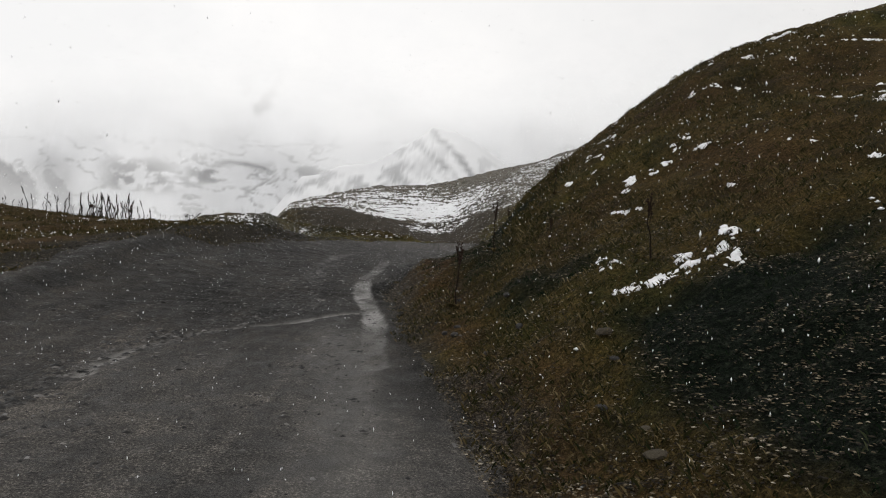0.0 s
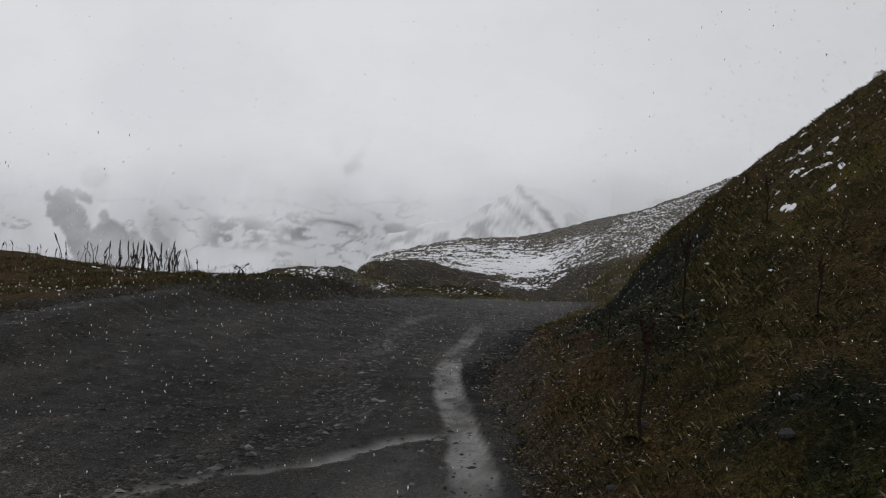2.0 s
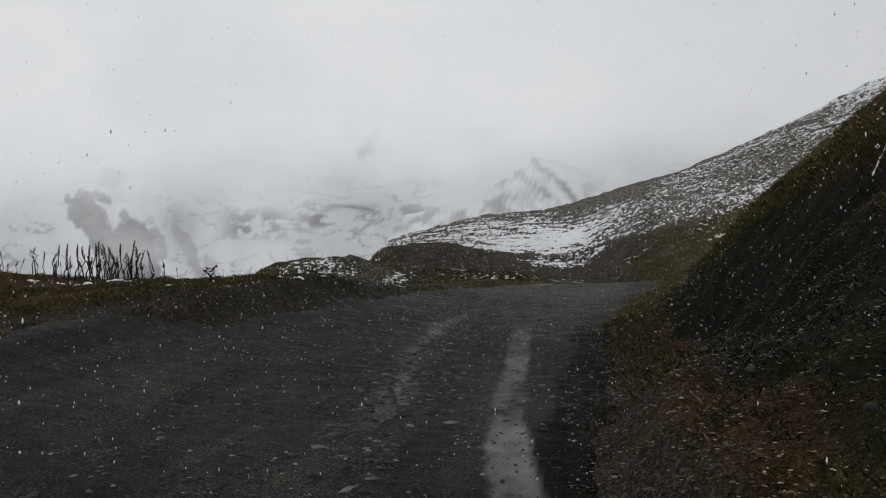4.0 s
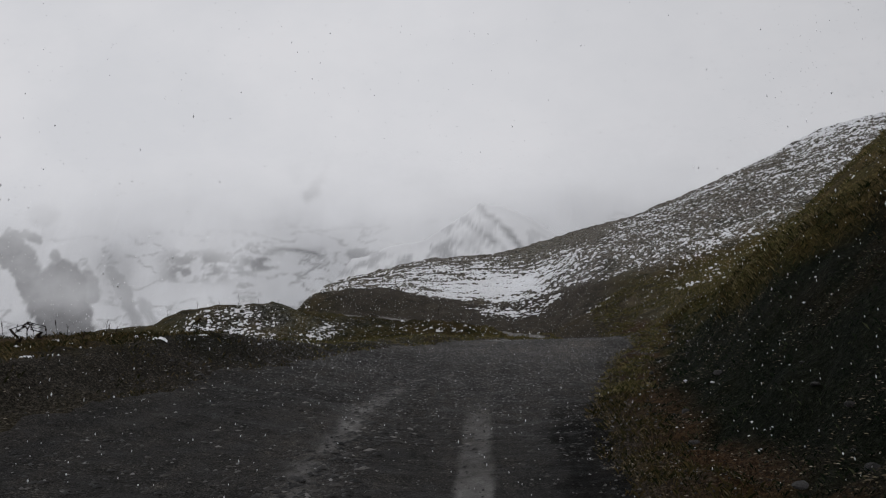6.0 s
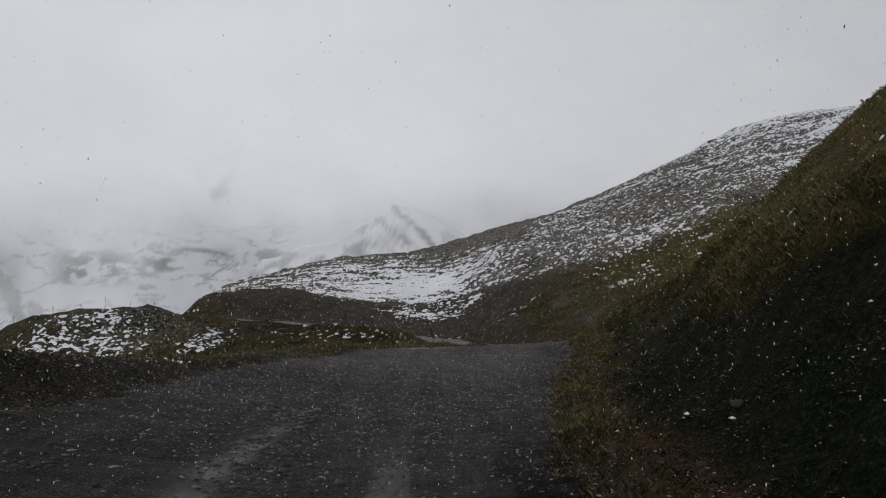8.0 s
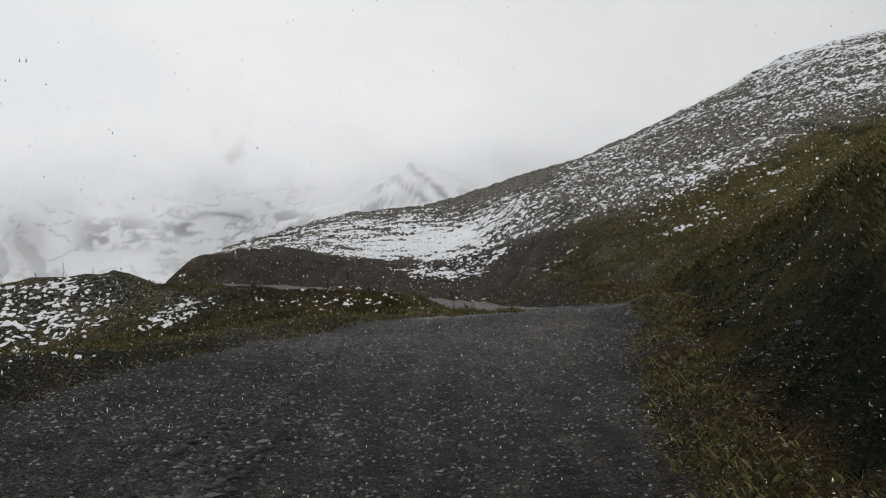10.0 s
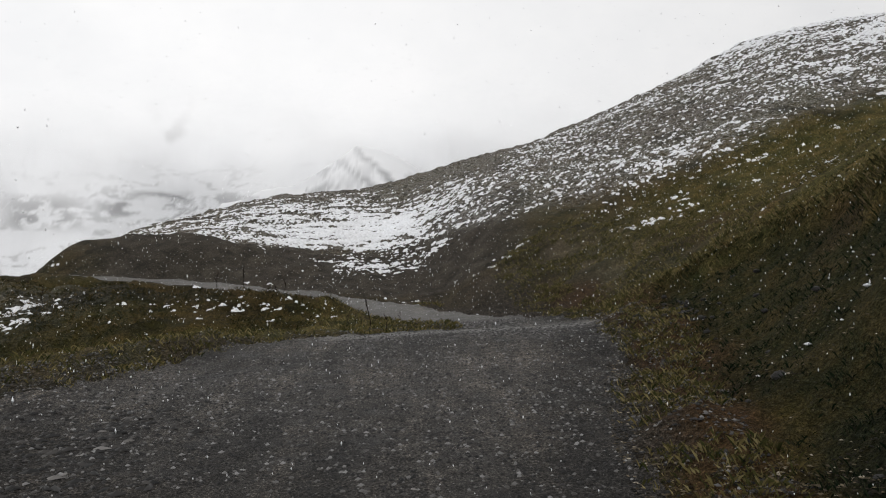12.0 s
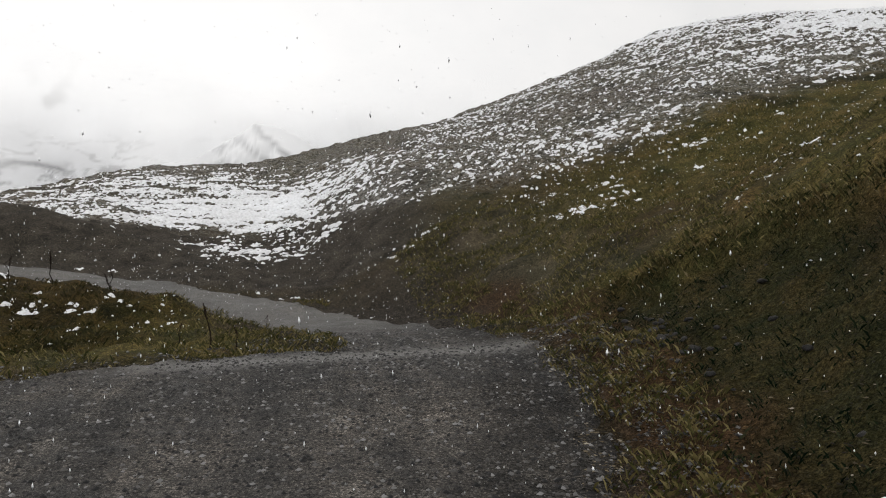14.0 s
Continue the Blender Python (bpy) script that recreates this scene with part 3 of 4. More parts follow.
def lay_road(name, xs, ys):
    gx, gy = np.meshgrid(xs, ys)
    inside = road_part(gx, gy)
    z = road_surface(gx, gy)
    keep = (inside[:-1, :-1] > -0.3)
    ob, used = grid_object(name, xs, ys, z, ROAD, keep)
    mark(ob, "track_sheen", ruts_and_sheen(gx, gy).ravel()[used])
    # Mid stretch painted darker for dimmer exposure; rill side and gutter are wet mud.
    band_edge = 5.0 * fbm(gx * 0.25, gy * 0.25, 4, 64)
    dim_damp = 0.64 * step(9, 14, gy + band_edge) * (1 - step(30, 35, gy + band_edge))
    dim_damp = np.maximum(dim_damp, 0.4 * (1 - step(-0.6, 0.1, gx - np.interp(gy, [0, 8.6, 10, 11.7, 13.5, 17, 20, 30], [-4.1, -4.1, -4.0, -3.1, -2.4, -3.0, -3.4, -3.6]) + 0.7 * fbm(gx, gy, 3, 65))) * (1 - step(26, 30, gy)))
    gutter = (0.7 + 0.3 * step(13, 17, gy) - 0.5 * step(25, 31, gy)) * (1 - step(0.55, 0.95 + 0.4 * step(28, 32, gy), right_edge(gy) - gx + 0.5 * fbm(gx * 1.5, gy * 1.5, 3, 66))) * step(6, 9, gy)
    dim_damp = np.maximum(dim_damp, gutter)
    mark(ob, "dim_damp", np.clip(dim_damp, 0, 1).ravel()[used])
    return ob


road = lay_road("road", RX, RY)
tagged(road, "wet grey unpaved gravel mountain road with pale wheel tracks", "road", kind="structure")
road_far = lay_road("road_far", fx, fy)
tagged(road_far, "narrow unpaved road curving away below the hill", "road", kind="structure")


# ---------------------------------------------------------------- snow lying on the turf
def snow_amount(x, y, z):
    """Above 0 where snow lies."""
    rise = z + 0.16 * y + 0.12 * fbm(x * 0.6, y * 0.6, 3, 81)
    even = bump(x, y, 6, 55, 7, 8, 4)
    clot = 0.8 * value_noise(x * 5.5 + 2 * rise, rise * 13 - 0.9 * x, 87) + 1.3 * value_noise(x * 12.5 - 2 * rise, rise * 25 - 1.2 * x, 84)
    fine = 0.8 * value_noise(x * 8.0 + 2 * rise, rise * 20 - 0.8 * x, 73) + 1.3 * value_noise(x * 16 - 2 * rise, rise * 36 - 1.0 * x, 72)
    clot = clot + (fine - clot) * step(2, 6, x)
    bands = 0.6 * value_noise(x * 0.5, rise * 6.0, 82) + 0.5 * value_noise(x * 1.7, rise * 11.0, 83) - 0.55
    long = (0.3 * (value_noise(x * 0.3, rise * 7.0, 79) - 0.5) - 0.85 * (1 - step(0.0, 0.10, np.abs(value_noise(x * 0.22 + 0.5 * rise, rise * 3.2, 78) - 0.5)))) * (1 - step(0.5, 4, x))
    long = long - 0.55 * (1 - step(0.0, 0.07, np.abs(value_noise(x * 0.3 - 0.4 * rise, rise * 5.4, 74) - 0.5))) * (1 - step(3, 7, x))
    stripes = long + bands * (1 - 0.6 * even) * (1 - 0.35 * step(3, 8, x)) + 0.85 * clot - 0.93 + 0.6 * fbm(x * 0.22, y * 0.22, 3, 88)
    cover = -0.9 + 0 * x
    upper = step(-1.0, 2.2, y - snow_line(x) + 3.4 * fbm(x * 0.9, y * 1.3, 4, 89)) ** 0.85
    thick = -0.21 + 0.80 * bump(x, y, -2.6, 61.2, 4.4, 3.6, 3) + 0.22 * bump(x, y, -4.0, 66.5, 5, 3.2, 3) + 0.22 * step(18, 27, x) * step(9, 14, z)
    thick = thick + 0.12 * bump(x, y, 3.0, 57.5, 3.0, 5, 3) - 0.55 * bump(x, y, 3.4, 68.5, 4.2, 4.5) - 0.15 * bump(x, y, 13, 58, 5, 9) - 0.1 * step(4, 9, x) * (1 - step(18, 24, x)) - 0.3 * step(69, 72, y) * (1 - step(12, 18, x))
    cover = cover + upper * (0.9 + thick)
    cover = np.maximum(cover, -0.9 + 0.70 * np.maximum(bump(x, y, -11.8, 41.9, 2.2, 1.8, 3), bump(x, y, -8.9, 41.9, 0.9, 1.4, 3)))
    cover = np.maximum(cover, -0.9 + 0.58 * bump(x, y, -5.2, 42.0, 2.6, 1.0, 3))
    cover = np.maximum(cover, -0.9 + 0.46 * bump(x, y, 7.2, 45.0, 3.0, 0.8, 3))
    cover = np.maximum(cover, -0.9 + 0.36 * bump(x, y, 6.5, 46.5, 7, 3.0, 3))
    cover = np.maximum(cover, -0.9 + 0.95 * bump(x, y, -1.3, 54.6, 3.7, 3.2, 4) * (0.92 + 0.9 * fbm(x * 1.0, y * 1.6, 3, 80)))
    return stripes + cover


def lay_snow(name, xs, ys, label, amount=snow_amount, deep=0.10):
    gx, gy = np.meshgrid(xs, ys)
    z = ground_height(gx, gy)
    hilly = step(44, 50, gy) * (1 - step(100, 140, gy)) * (1 - step(-0.4, 0.4, road_part(gx, gy)))
    s = amount(gx, gy, z)
    s = np.where(road_part(gx, gy) > -0.1, -1, s)
    z = z + hilly * terrace(z, gx, gy)
    zz = z + np.clip(s * 0.16, -0.05, 0.7 * deep * (0.6 + 0.4 * np.clip(s, 0, 1)))
    near = np.maximum(np.maximum(s[:-1, :-1], s[1:, :-1]), np.maximum(s[:-1, 1:], s[1:, 1:])) > 0
    ob, _ = grid_object(name, xs, ys, zz, SNOW, near)
    return tagged(ob, label, "snow", kind="stuff")


lay_snow("snow_on_hill", lines((-20, -14, 0.07), (-14, 14, 0.042), (14, 30, 0.045), (30, 42, 0.06)), lines((44.0, 50, 0.05), (50, 66, 0.04), (66, 75, 0.05)), "thin broken snow lying in stripes on the hillside")


def hump_snow(x, y, z):
    """Many small clumps on the hump and the low island of turf."""
    clot = 0.7 * value_noise(x * 4.4, z * 8 + y * 3, 85) + 1.3 * value_noise(x * 11, z * 20 + y * 8, 86) + 0.65 * value_noise(x * 17, y * 17, 84)
    cover = np.maximum(np.maximum(1.06 * bump(x, y, -12.9, 41.4, 2.7, 2.4, 4), 0.98 * bump(x, y, -8.9, 41.2, 0.95, 2.0, 4)), 0.72 * bump(x, y, -4.3, 41.9, 2.7, 1.0, 3))
    return clot - 2.34 + 0.76 * cover


def bank_snow(x, y, z):
    """Scraps of snow in the turf high on the bank."""
    d = x - right_edge(y)
    clot = value_noise(x * 3.0 + 3.5 * y, z * 5.0 - 1.5 * y, 75) + 1.2 * value_noise(x * 6.0 + 7 * y, z * 13 - 3 * y, 76)
    flock = fbm(x * 0.5, y * 0.5, 4, 77)
    return clot - 1.95 + 1.4 * flock + 0.12 * step(5, 9, d) - 0.9 * (1 - step(2.6, 3.8, d)) + 0.1 * step(36, 40, y) - 0.6 * step(43, 46, y)


lay_snow("snow_on_hump", lines((-16.5, -2, 0.035)), lines((38.5, 45, 0.035)), "patchy snow in small clumps on the grassy hump", hump_snow, 0.05)
lay_snow("snow_on_bank", lines((2, 16, 0.05)), lines((9, 46, 0.05)), "scattered scraps of snow in the withered turf of the bank", bank_snow, 0.03)


# ---------------------------------------------------------------- far mountains in cloud
def massif(name, xs, ys, crest, front, back, seed, rock, label, scale, mat):
    """A snowed-up range: crest(x) is its skyline; it falls from the line y = back towards front. rock(x, z): bare rock."""
    gx, gy = np.meshgrid(xs, ys)
    t = np.clip((gy - front) / (back - front), 0, 1)
    top = crest(gx)
    folds = 1 - 2 * np.abs(fbm(gx / scale, gy / scale * 0.6, 6, seed))
    z = -150 + (top + 150) * (0.25 * t + 0.75 * t ** 1.3) * (0.80 + 0.20 * step(0.9, 1.0, t)) + (folds - 0.8) * 0.11 * (top + 150) * np.sin(np.pi * t) ** 0.7
    z = z + scale * 0.05 * fbm(gx / scale * 6, gy / scale * 6, 4, seed + 3) * step(0, 0.1, t)
    ob, used = grid_object(name, xs, ys, z, mat)
    mark(ob, "rock", np.clip(rock(gx, z, gy), 0, 1).ravel()[used])
    return tagged(ob, label, "mountain", kind="structure")


def range_crest(x):
    return 700 + 60 * np.sin(x / 170) + 40 * np.sin(x / 61)


def range_rock(x, z, y):
    """Bare rock on the face, in the proportions of a face 1500 m away."""
    x, z = x * 1500 / y, z * 1500 / y
    warp = 24 * fbm((x + z) / 60, (x - z) / 60, 5, 91, 0.6)
    small = 20 * fbm(x / 18, z / 18, 4, 98, 0.6)
    lobe = along(x + warp, z + small, [(-1205, 208, 0), (-1126, 217, 0), (-1092, 200, 0)])[0]
    slab = along(x + warp, z + 0.6 * warp, [(-1166, 188, 0), (-1135, 150, 0), (-1085, 80, 0), (-1060, 30, 0), (-1040, -50, 0)])[0]
    right = along(x + warp, z + 0.6 * warp, [(-1025, 100, 0), (-1000, 0, 0), (-985, -60, 0)])[0]
    spike = along(x, z, [(-1048, 168, 0), (-1032, 130, 0)])[0]
    third = along(x + warp, z, [(-968, 108, 0), (-950, 70, 0)])[0]
    wedge = along(x + warp, z + small, [(-905, 122, 0), (-885, 88, 0), (-862, 40, 0), (-838, -20, 0)])[0]
    fang = along(x + 0.6 * warp, z, [(-832, 48, 0), (-808, 0, 0), (-790, -40, 0)])[0]
    r = np.maximum(1 - step(6, 14, lobe + 0.6 * small), 1 - step(32, 42, slab + small))
    r = np.maximum(r, 1 - step(50, 60, right + small))
    r = np.maximum(r, 0.85 * np.maximum(1 - step(6, 16, spike + small), 1 - step(14, 26, third + small)))
    r = np.maximum(r, 0.6 * np.maximum(1 - step(10, 24, wedge + small), 0.8 * (1 - step(6, 20, fang + small))))
    r = np.maximum(r, 0.55 * (1 - step(0.7, 1.25, np.hypot((x + 1080 + warp) / 42, (z - 262 + warp) / 30))))
    dim = np.hypot((x + 905 + warp) / 60, (z - 110 + warp) / 70)
    r = np.maximum(r, 0.28 * (1 - step(0.5, 1.3, dim)))
    blotch = step(-0.02, 0.10, fbm(x / 48 + z / 80, z / 26 - x / 130, 6, 92, 0.6))
    r = np.maximum(r, 0.9 * blotch * np.exp(-((x + 705) / 85) ** 4 - ((z - 128) / 38) ** 4))
    r = np.maximum(r, 0.8 * blotch * np.exp(-((x + 548) / 55) ** 4 - ((z - 132) / 24) ** 4))
    arc = 160 - ((x + 492) / 95) ** 2 * 26
    r = np.maximum(r, 0.75 * np.exp(-((z - arc + 0.4 * small) / 5) ** 2) * np.exp(-((x + 470) / 70) ** 6))
    r = np.maximum(r, 0.6 * blotch * np.exp(-((x + 330) / 110) ** 4 - ((z - 140) / 22) ** 4))
    a = along(x + 0.6 * warp, z, [(-362, 396, 0), (-392, 374, 0), (-399, 340, 0), (-438, 279, 0)])[0]
    b = along(x + 0.6 * warp, z, [(-472, 374, 0), (-475, 320, 0)])[0]
    r = np.maximum(r, np.maximum(0.9 * (1 - step(0, 22, a + 1.6 * small)), 0.55 * (1 - step(0, 14, b + 1.6 * small))))
    seams = 0.55 * (1 - step(0.0, 0.03, np.abs(fbm(x / 130 + z / 70, z / 50 - x / 300, 5, 93))))
    return np.maximum(r, seams * (1 - step(150, 260, z)))


def peak_crest(x):
    return np.interp(x, [-900, -470, -385, -318, -245, -175, -117, -80, -45, -8, 38, 80, 140, 245, 466, 1000],
                     [-200, -150, 40, 122, 143, 157, 184, 212, 229, 226, 208, 178, 130, 80, 23, -35])


def peak_rock(x, z, y):
    """Dark skyline, thin ribs that run down to the right, broken rock on the left shoulder."""
    deep = peak_crest(x) - z
    warp = 26 * fbm(x / 50, z / 50, 4, 95)
    rib = np.abs(fbm((z + 0.75 * x + warp) / 30, (x - z) / 150, 4, 96, 0.6))
    face = 0.32 * (1 - step(0.02, 0.10, rib)) * step(-110, -60, x + warp)
    cliff = along(x + 0.5 * warp, z + 0.5 * warp, [(-50, 222, 0), (-18, 198, 0), (24, 148, 0), (50, 110, 0)])[0]
    lower = along(x + 0.5 * warp, z + 0.5 * warp, [(-86, 200, 0), (-62, 186, 0), (-22, 148, 0)])[0]
    cliff = np.maximum(0.8 * (1 - step(2, 9, cliff + 0.2 * warp)), 0.7 * (1 - step(2, 8, lower + 0.2 * warp)))
    west = 0.62 * step(-0.04, 0.14, fbm((x + 0.6 * z) / 46, (z - 0.3 * x) / 20, 6, 97, 0.65)) * (1 - step(-80, -40, x + warp))
    dim = 0.2 * np.exp(-((deep - 4) / 14) ** 2)
    return np.maximum(np.maximum(np.maximum(face, cliff), west), dim) * step(40, 90, z)


massif("mountain_range", np.linspace(-2600, 1200, 900), np.linspace(1480, 1760, 170), range_crest, 1490, 1750, 5, range_rock,
       "distant snowy mountain range with bare grey rock faces in mist", 300, MOUNTAIN)
massif("mountain_peak", np.linspace(-900, 1000, 480), np.linspace(1180, 1420, 150), peak_crest, 1190, 1400, 25, peak_rock,
       "distant snow-covered pyramid peak half lost in cloud", 240, PEAK)


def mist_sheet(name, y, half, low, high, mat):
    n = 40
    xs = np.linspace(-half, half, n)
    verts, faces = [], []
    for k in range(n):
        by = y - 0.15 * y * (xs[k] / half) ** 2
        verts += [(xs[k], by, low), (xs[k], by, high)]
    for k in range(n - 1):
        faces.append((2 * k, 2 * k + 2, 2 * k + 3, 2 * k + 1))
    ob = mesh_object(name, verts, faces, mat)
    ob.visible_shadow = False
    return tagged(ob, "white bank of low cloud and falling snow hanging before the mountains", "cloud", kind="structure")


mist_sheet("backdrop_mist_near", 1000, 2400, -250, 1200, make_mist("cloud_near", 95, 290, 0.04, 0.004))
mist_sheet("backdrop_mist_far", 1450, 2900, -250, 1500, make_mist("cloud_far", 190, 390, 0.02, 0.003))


# ---------------------------------------------------------------- snow patches on the near bank
def snow_patch(x, y, wide, deep, turn, seed):
    n = 56
    u = np.linspace(-1, 1, n)
    gu, gv = np.meshgrid(u, u)
    c, q = math.cos(turn), math.sin(turn)
    gx, gy = x + c * gu * wide - q * gv * deep, y + q * gu * wide + c * gv * deep
    s = 0.10 - np.hypot(gu, gv) * 0.60 + 1.7 * fbm(gx * 3.6 + seed, gy * 4.2, 3, seed, 0.6) + 2.3 * fbm(gx * 11 + seed, gy * 12, 3, seed + 5, 0.6)
    z = ground_height(gx, gy) + 0.012 + np.clip(s * 0.10, -0.04, 0.018)
    i = (np.arange(n - 1)[:, None] * n + np.arange(n - 1)[None, :]).ravel()
    quads = np.stack([i, i + 1, i + n + 1, i + n], 1)
    edge = np.minimum(1, 2.2 - 2.2 * np.maximum(abs(gu), abs(gv)))
    s = s - 1.2 * (1 - np.clip(edge, 0, 1))
    quads = quads[s.ravel()[quads].max(1) > 0]
    if len(quads) < 3:
        return
    owner = {}
    for q4 in quads.tolist():
        seen = {id(owner[v]): owner[v] for v in q4 if v in owner}
        joined = [q4] + [f for piece in seen.values() for f in piece]
        for f in joined:
            for v in f:
                owner[v] = joined
    for piece in {id(p): p for p in owner.values()}.values():
        if len(piece) < 9:
            continue
        used, back = np.unique(np.array(piece), return_inverse=True)
        co = np.stack([gx.ravel(), gy.ravel(), z.ravel()], 1)[used] - [x, y, 0]
        ob = mesh_object("snow_patch", co.tolist(), back.reshape(-1, 4).tolist(), SNOW)
        ob.location = (x, y, 0)
        tagged(ob, "small patch of fresh snow caught in the withered turf", "snow patch", group="snow patches in the turf")


random.seed(11)
for x, y, w, d, a in ((2.51, 9.31, 0.55, 0.34, 0), (2.28, 9.36, 0.36, 0.22, 0), (2.75, 9.22, 0.4, 0.26, 0), (3.06, 9.31, 0.5, 0.22, 0), (3.15, 9.55, 0.3, 0.18, 0), (3.46, 8.9, 0.46, 0.26, 0), (3.82, 9.55, 0.46, 0.24, 0), (3.45, 9.4, 0.36, 0.2, 0),
                      (2.35, 10.44, 0.36, 0.24, 0), (2.37, 10.9, 0.3, 0.18, 0), (3.62, 14.26, 0.46, 0.26, 0), (3.4, 13.9, 0.4, 0.22, 0), (4.21, 18.4, 0.4, 0.2, 0), (4.93, 15.1, 0.5, 0.24, 0), (4.85, 13.8, 0.4, 0.2, 0), (4.56, 14.7, 0.36, 0.2, 0),
                      (6.34, 17.4, 0.45, 0.24, 0), (6.8, 16.9, 0.36, 0.2, 0), (3.33, 16.1, 0.36, 0.2, 0), (4.31, 14.2, 0.36, 0.2, 0), (8.15, 17.3, 0.34, 0.2, 0), (2.76, 16.2, 0.3, 0.18, 0), (3.98, 14.1, 0.36, 0.18, 0),
                      (5.3, 16.0, 0.36, 0.2, 0), (5.9, 17.6, 0.3, 0.18, 0), (7.6, 18.4, 0.36, 0.2, 0), (4.5, 20.3, 0.4, 0.2, 0),
                      (-8.06, 23.7, 0.3, 0.16, 0.2), (-7.7, 23.9, 0.2, 0.12, 0.1), (-9.2, 23.6, 0.22, 0.14, 0), (-12.4, 26.3, 0.5, 0.25, 0), (-13.1, 26.4, 0.45, 0.22, 0), (-12.8, 25.8, 0.6, 0.25, 0.1), (-11.9, 26.0, 0.45, 0.2, 0),
                      (-13.6, 25.9, 0.4, 0.2, 0), (-14.6, 26.2, 0.4, 0.2, 0), (-10.2, 26.6, 0.3, 0.16, 0.1), (-9.4, 26.4, 0.35, 0.18, 0), (-7.5, 26.0, 0.35, 0.16, 0.2), (-7.9, 26.3, 0.4, 0.18, 0), (-7.4, 27.4, 0.3, 0.15, 0),
                      (-8.6, 27.6, 0.35, 0.18, 0), (-7.6, 28.4, 0.35, 0.16, 0.2), (-7.3, 29.2, 0.3, 0.15, 0), (-7.1, 30.2, 0.3, 0.15, 0), (-6.5, 31.4, 0.45, 0.2, 0.3), (-7.0, 31.6, 0.3, 0.14, 0), (-5.9, 33.2, 0.4, 0.18, 0.3), (-5.0, 36.6, 0.3, 0.15, 0)):
    k = 0.72 if x < 0 or y > 12 else 1.0
    snow_patch(x, y, k * w, k * d, -1.3 if x > 0 else a, int(x * 37 + y * 11) % 97 + 3)


# ---------------------------------------------------------------- loose things in great number
def scatter(name, points, shape, faces, mat, label, category):
    """points: rows x, y, z, turn, size x, size y, size z. One mesh of many copies of a small shape."""
    p = np.asarray(points)
    shape = np.asarray(shape, float)
    c, q = np.cos(p[:, 3])[:, None], np.sin(p[:, 3])[:, None]
    sx, sy, sz = shape[None, :, 0] * p[:, 4, None], shape[None, :, 1] * p[:, 5, None], shape[None, :, 2] * p[:, 6, None]
    co = np.stack([p[:, 0, None] + c * sx - q * sy, p[:, 1, None] + q * sx + c * sy, p[:, 2, None] + sz], 2).reshape(-1, 3)
    f = np.asarray(faces)
    quads = (f[None] + (np.arange(len(p)) * len(shape))[:, None, None]).reshape(-1, f.shape[1])
    me = bpy.data.meshes.new(name)
    me.vertices.add(len(co))
    me.vertices.foreach_set("co", co.ravel())
    me.loops.add(quads.size)
    me.loops.foreach_set("vertex_index", quads.ravel())
    me.polygons.add(len(quads))
    me.polygons.foreach_set("loop_start", np.arange(len(quads)) * f.shape[1])
    me.update(calc_edges=True)
    me.materials.append(mat)
    return tagged(new(name, me), label, category, kind="stuff")


def island_material(name, stops, rough=0.85, spec=0.2, wet=WET):
    m, n, l, p = material(name)
    geo = n.new("ShaderNodeNewGeometry")
    stops = [(at, tuple(wet * v for v in c)) for at, c in stops]
    l.new(ramp(n, l, geo.outputs["Random Per Island"], stops), p.inputs["Base Color"])
    p.inputs["Roughness"].default_value, p.inputs["Specular IOR Level"].default_value = rough, spec
    return m


rng = np.random.default_rng(5)
GRIT = island_material("road_pebbles", [(0.0, (0.005, 0.005, 0.005)), (0.42, (0.016, 0.0145, 0.0135)), (0.66, (0.062, 0.057, 0.052)), (0.84, (0.12, 0.115, 0.11)), (1.0, (0.25, 0.245, 0.24))], 0.6, 0.2, 0.8)
LUMP = [(1, 0, 0.1), (0.2, 0.9, 0), (-0.9, 0.3, 0.05), (-0.3, -0.9, 0), (0.1, 0.1, 0.8), (0, 0, -0.6)]
LUMP_FACES = [(0, 1, 4), (1, 2, 4), (2, 3, 4), (3, 0, 4), (1, 0, 5), (2, 1, 5), (3, 2, 5), (0, 3, 5)]
n = 400000
px, py = rng.uniform(-8.5, 3.5, n), 2.0 + 39 * rng.random(n) ** 0.7
keep = (road_part(px, py) > -0.9) & (rng.random(n) < (0.13 + 0.8 * step(24, 31, py)) * (0.8 + 1.5 * fbm(px * 0.5, py * 0.5, 3, 101)))
px, py = px[keep], py[keep]
size = 0.005 + 0.022 * rng.random(len(px)) ** 3
scatter("gravel", np.stack([px, py, np.maximum(road_surface(px, py), ground_height(px, py) - 0.05 * step(-0.1, 0.2, road_part(px, py))) - 0.001, rng.random(len(px)) * 6.28, size * 1.2, size, size * 0.9], 1), LUMP[:5], LUMP_FACES[:4], GRIT,
        "loose wet gravel and clods scattered over the road", "gravel")

# The palest few clods stand in for wet highlights.
CLOD = island_material("mud_clod", [(0.0, (0.004, 0.004, 0.0035)), (0.6, (0.016, 0.0145, 0.013)), (0.92, (0.045, 0.04, 0.036)), (1.0, (0.16, 0.15, 0.14))], 0.5, 0.2)
n = 130000
px, py = rng.uniform(-12.0, -0.5, n), 3 + 31 * rng.random(n)
rim = px - np.interp(py, [0, 8.6, 10, 11.7, 13.5, 17, 20, 30], [-4.1, -4.1, -4.0, -3.1, -2.4, -3.0, -3.4, -3.6])
keep = (road_part(px, py) > -0.6) & (rng.random(n) < np.where(rim < 0.1, 0.16 + 0.8 * np.exp(np.minimum(rim, 0) / 0.5), 0.06 * step(14, 17, py)) + 1.0 * fbm(px * 0.7, py * 0.7, 3, 103) - 0.04)
px, py = px[keep], py[keep]
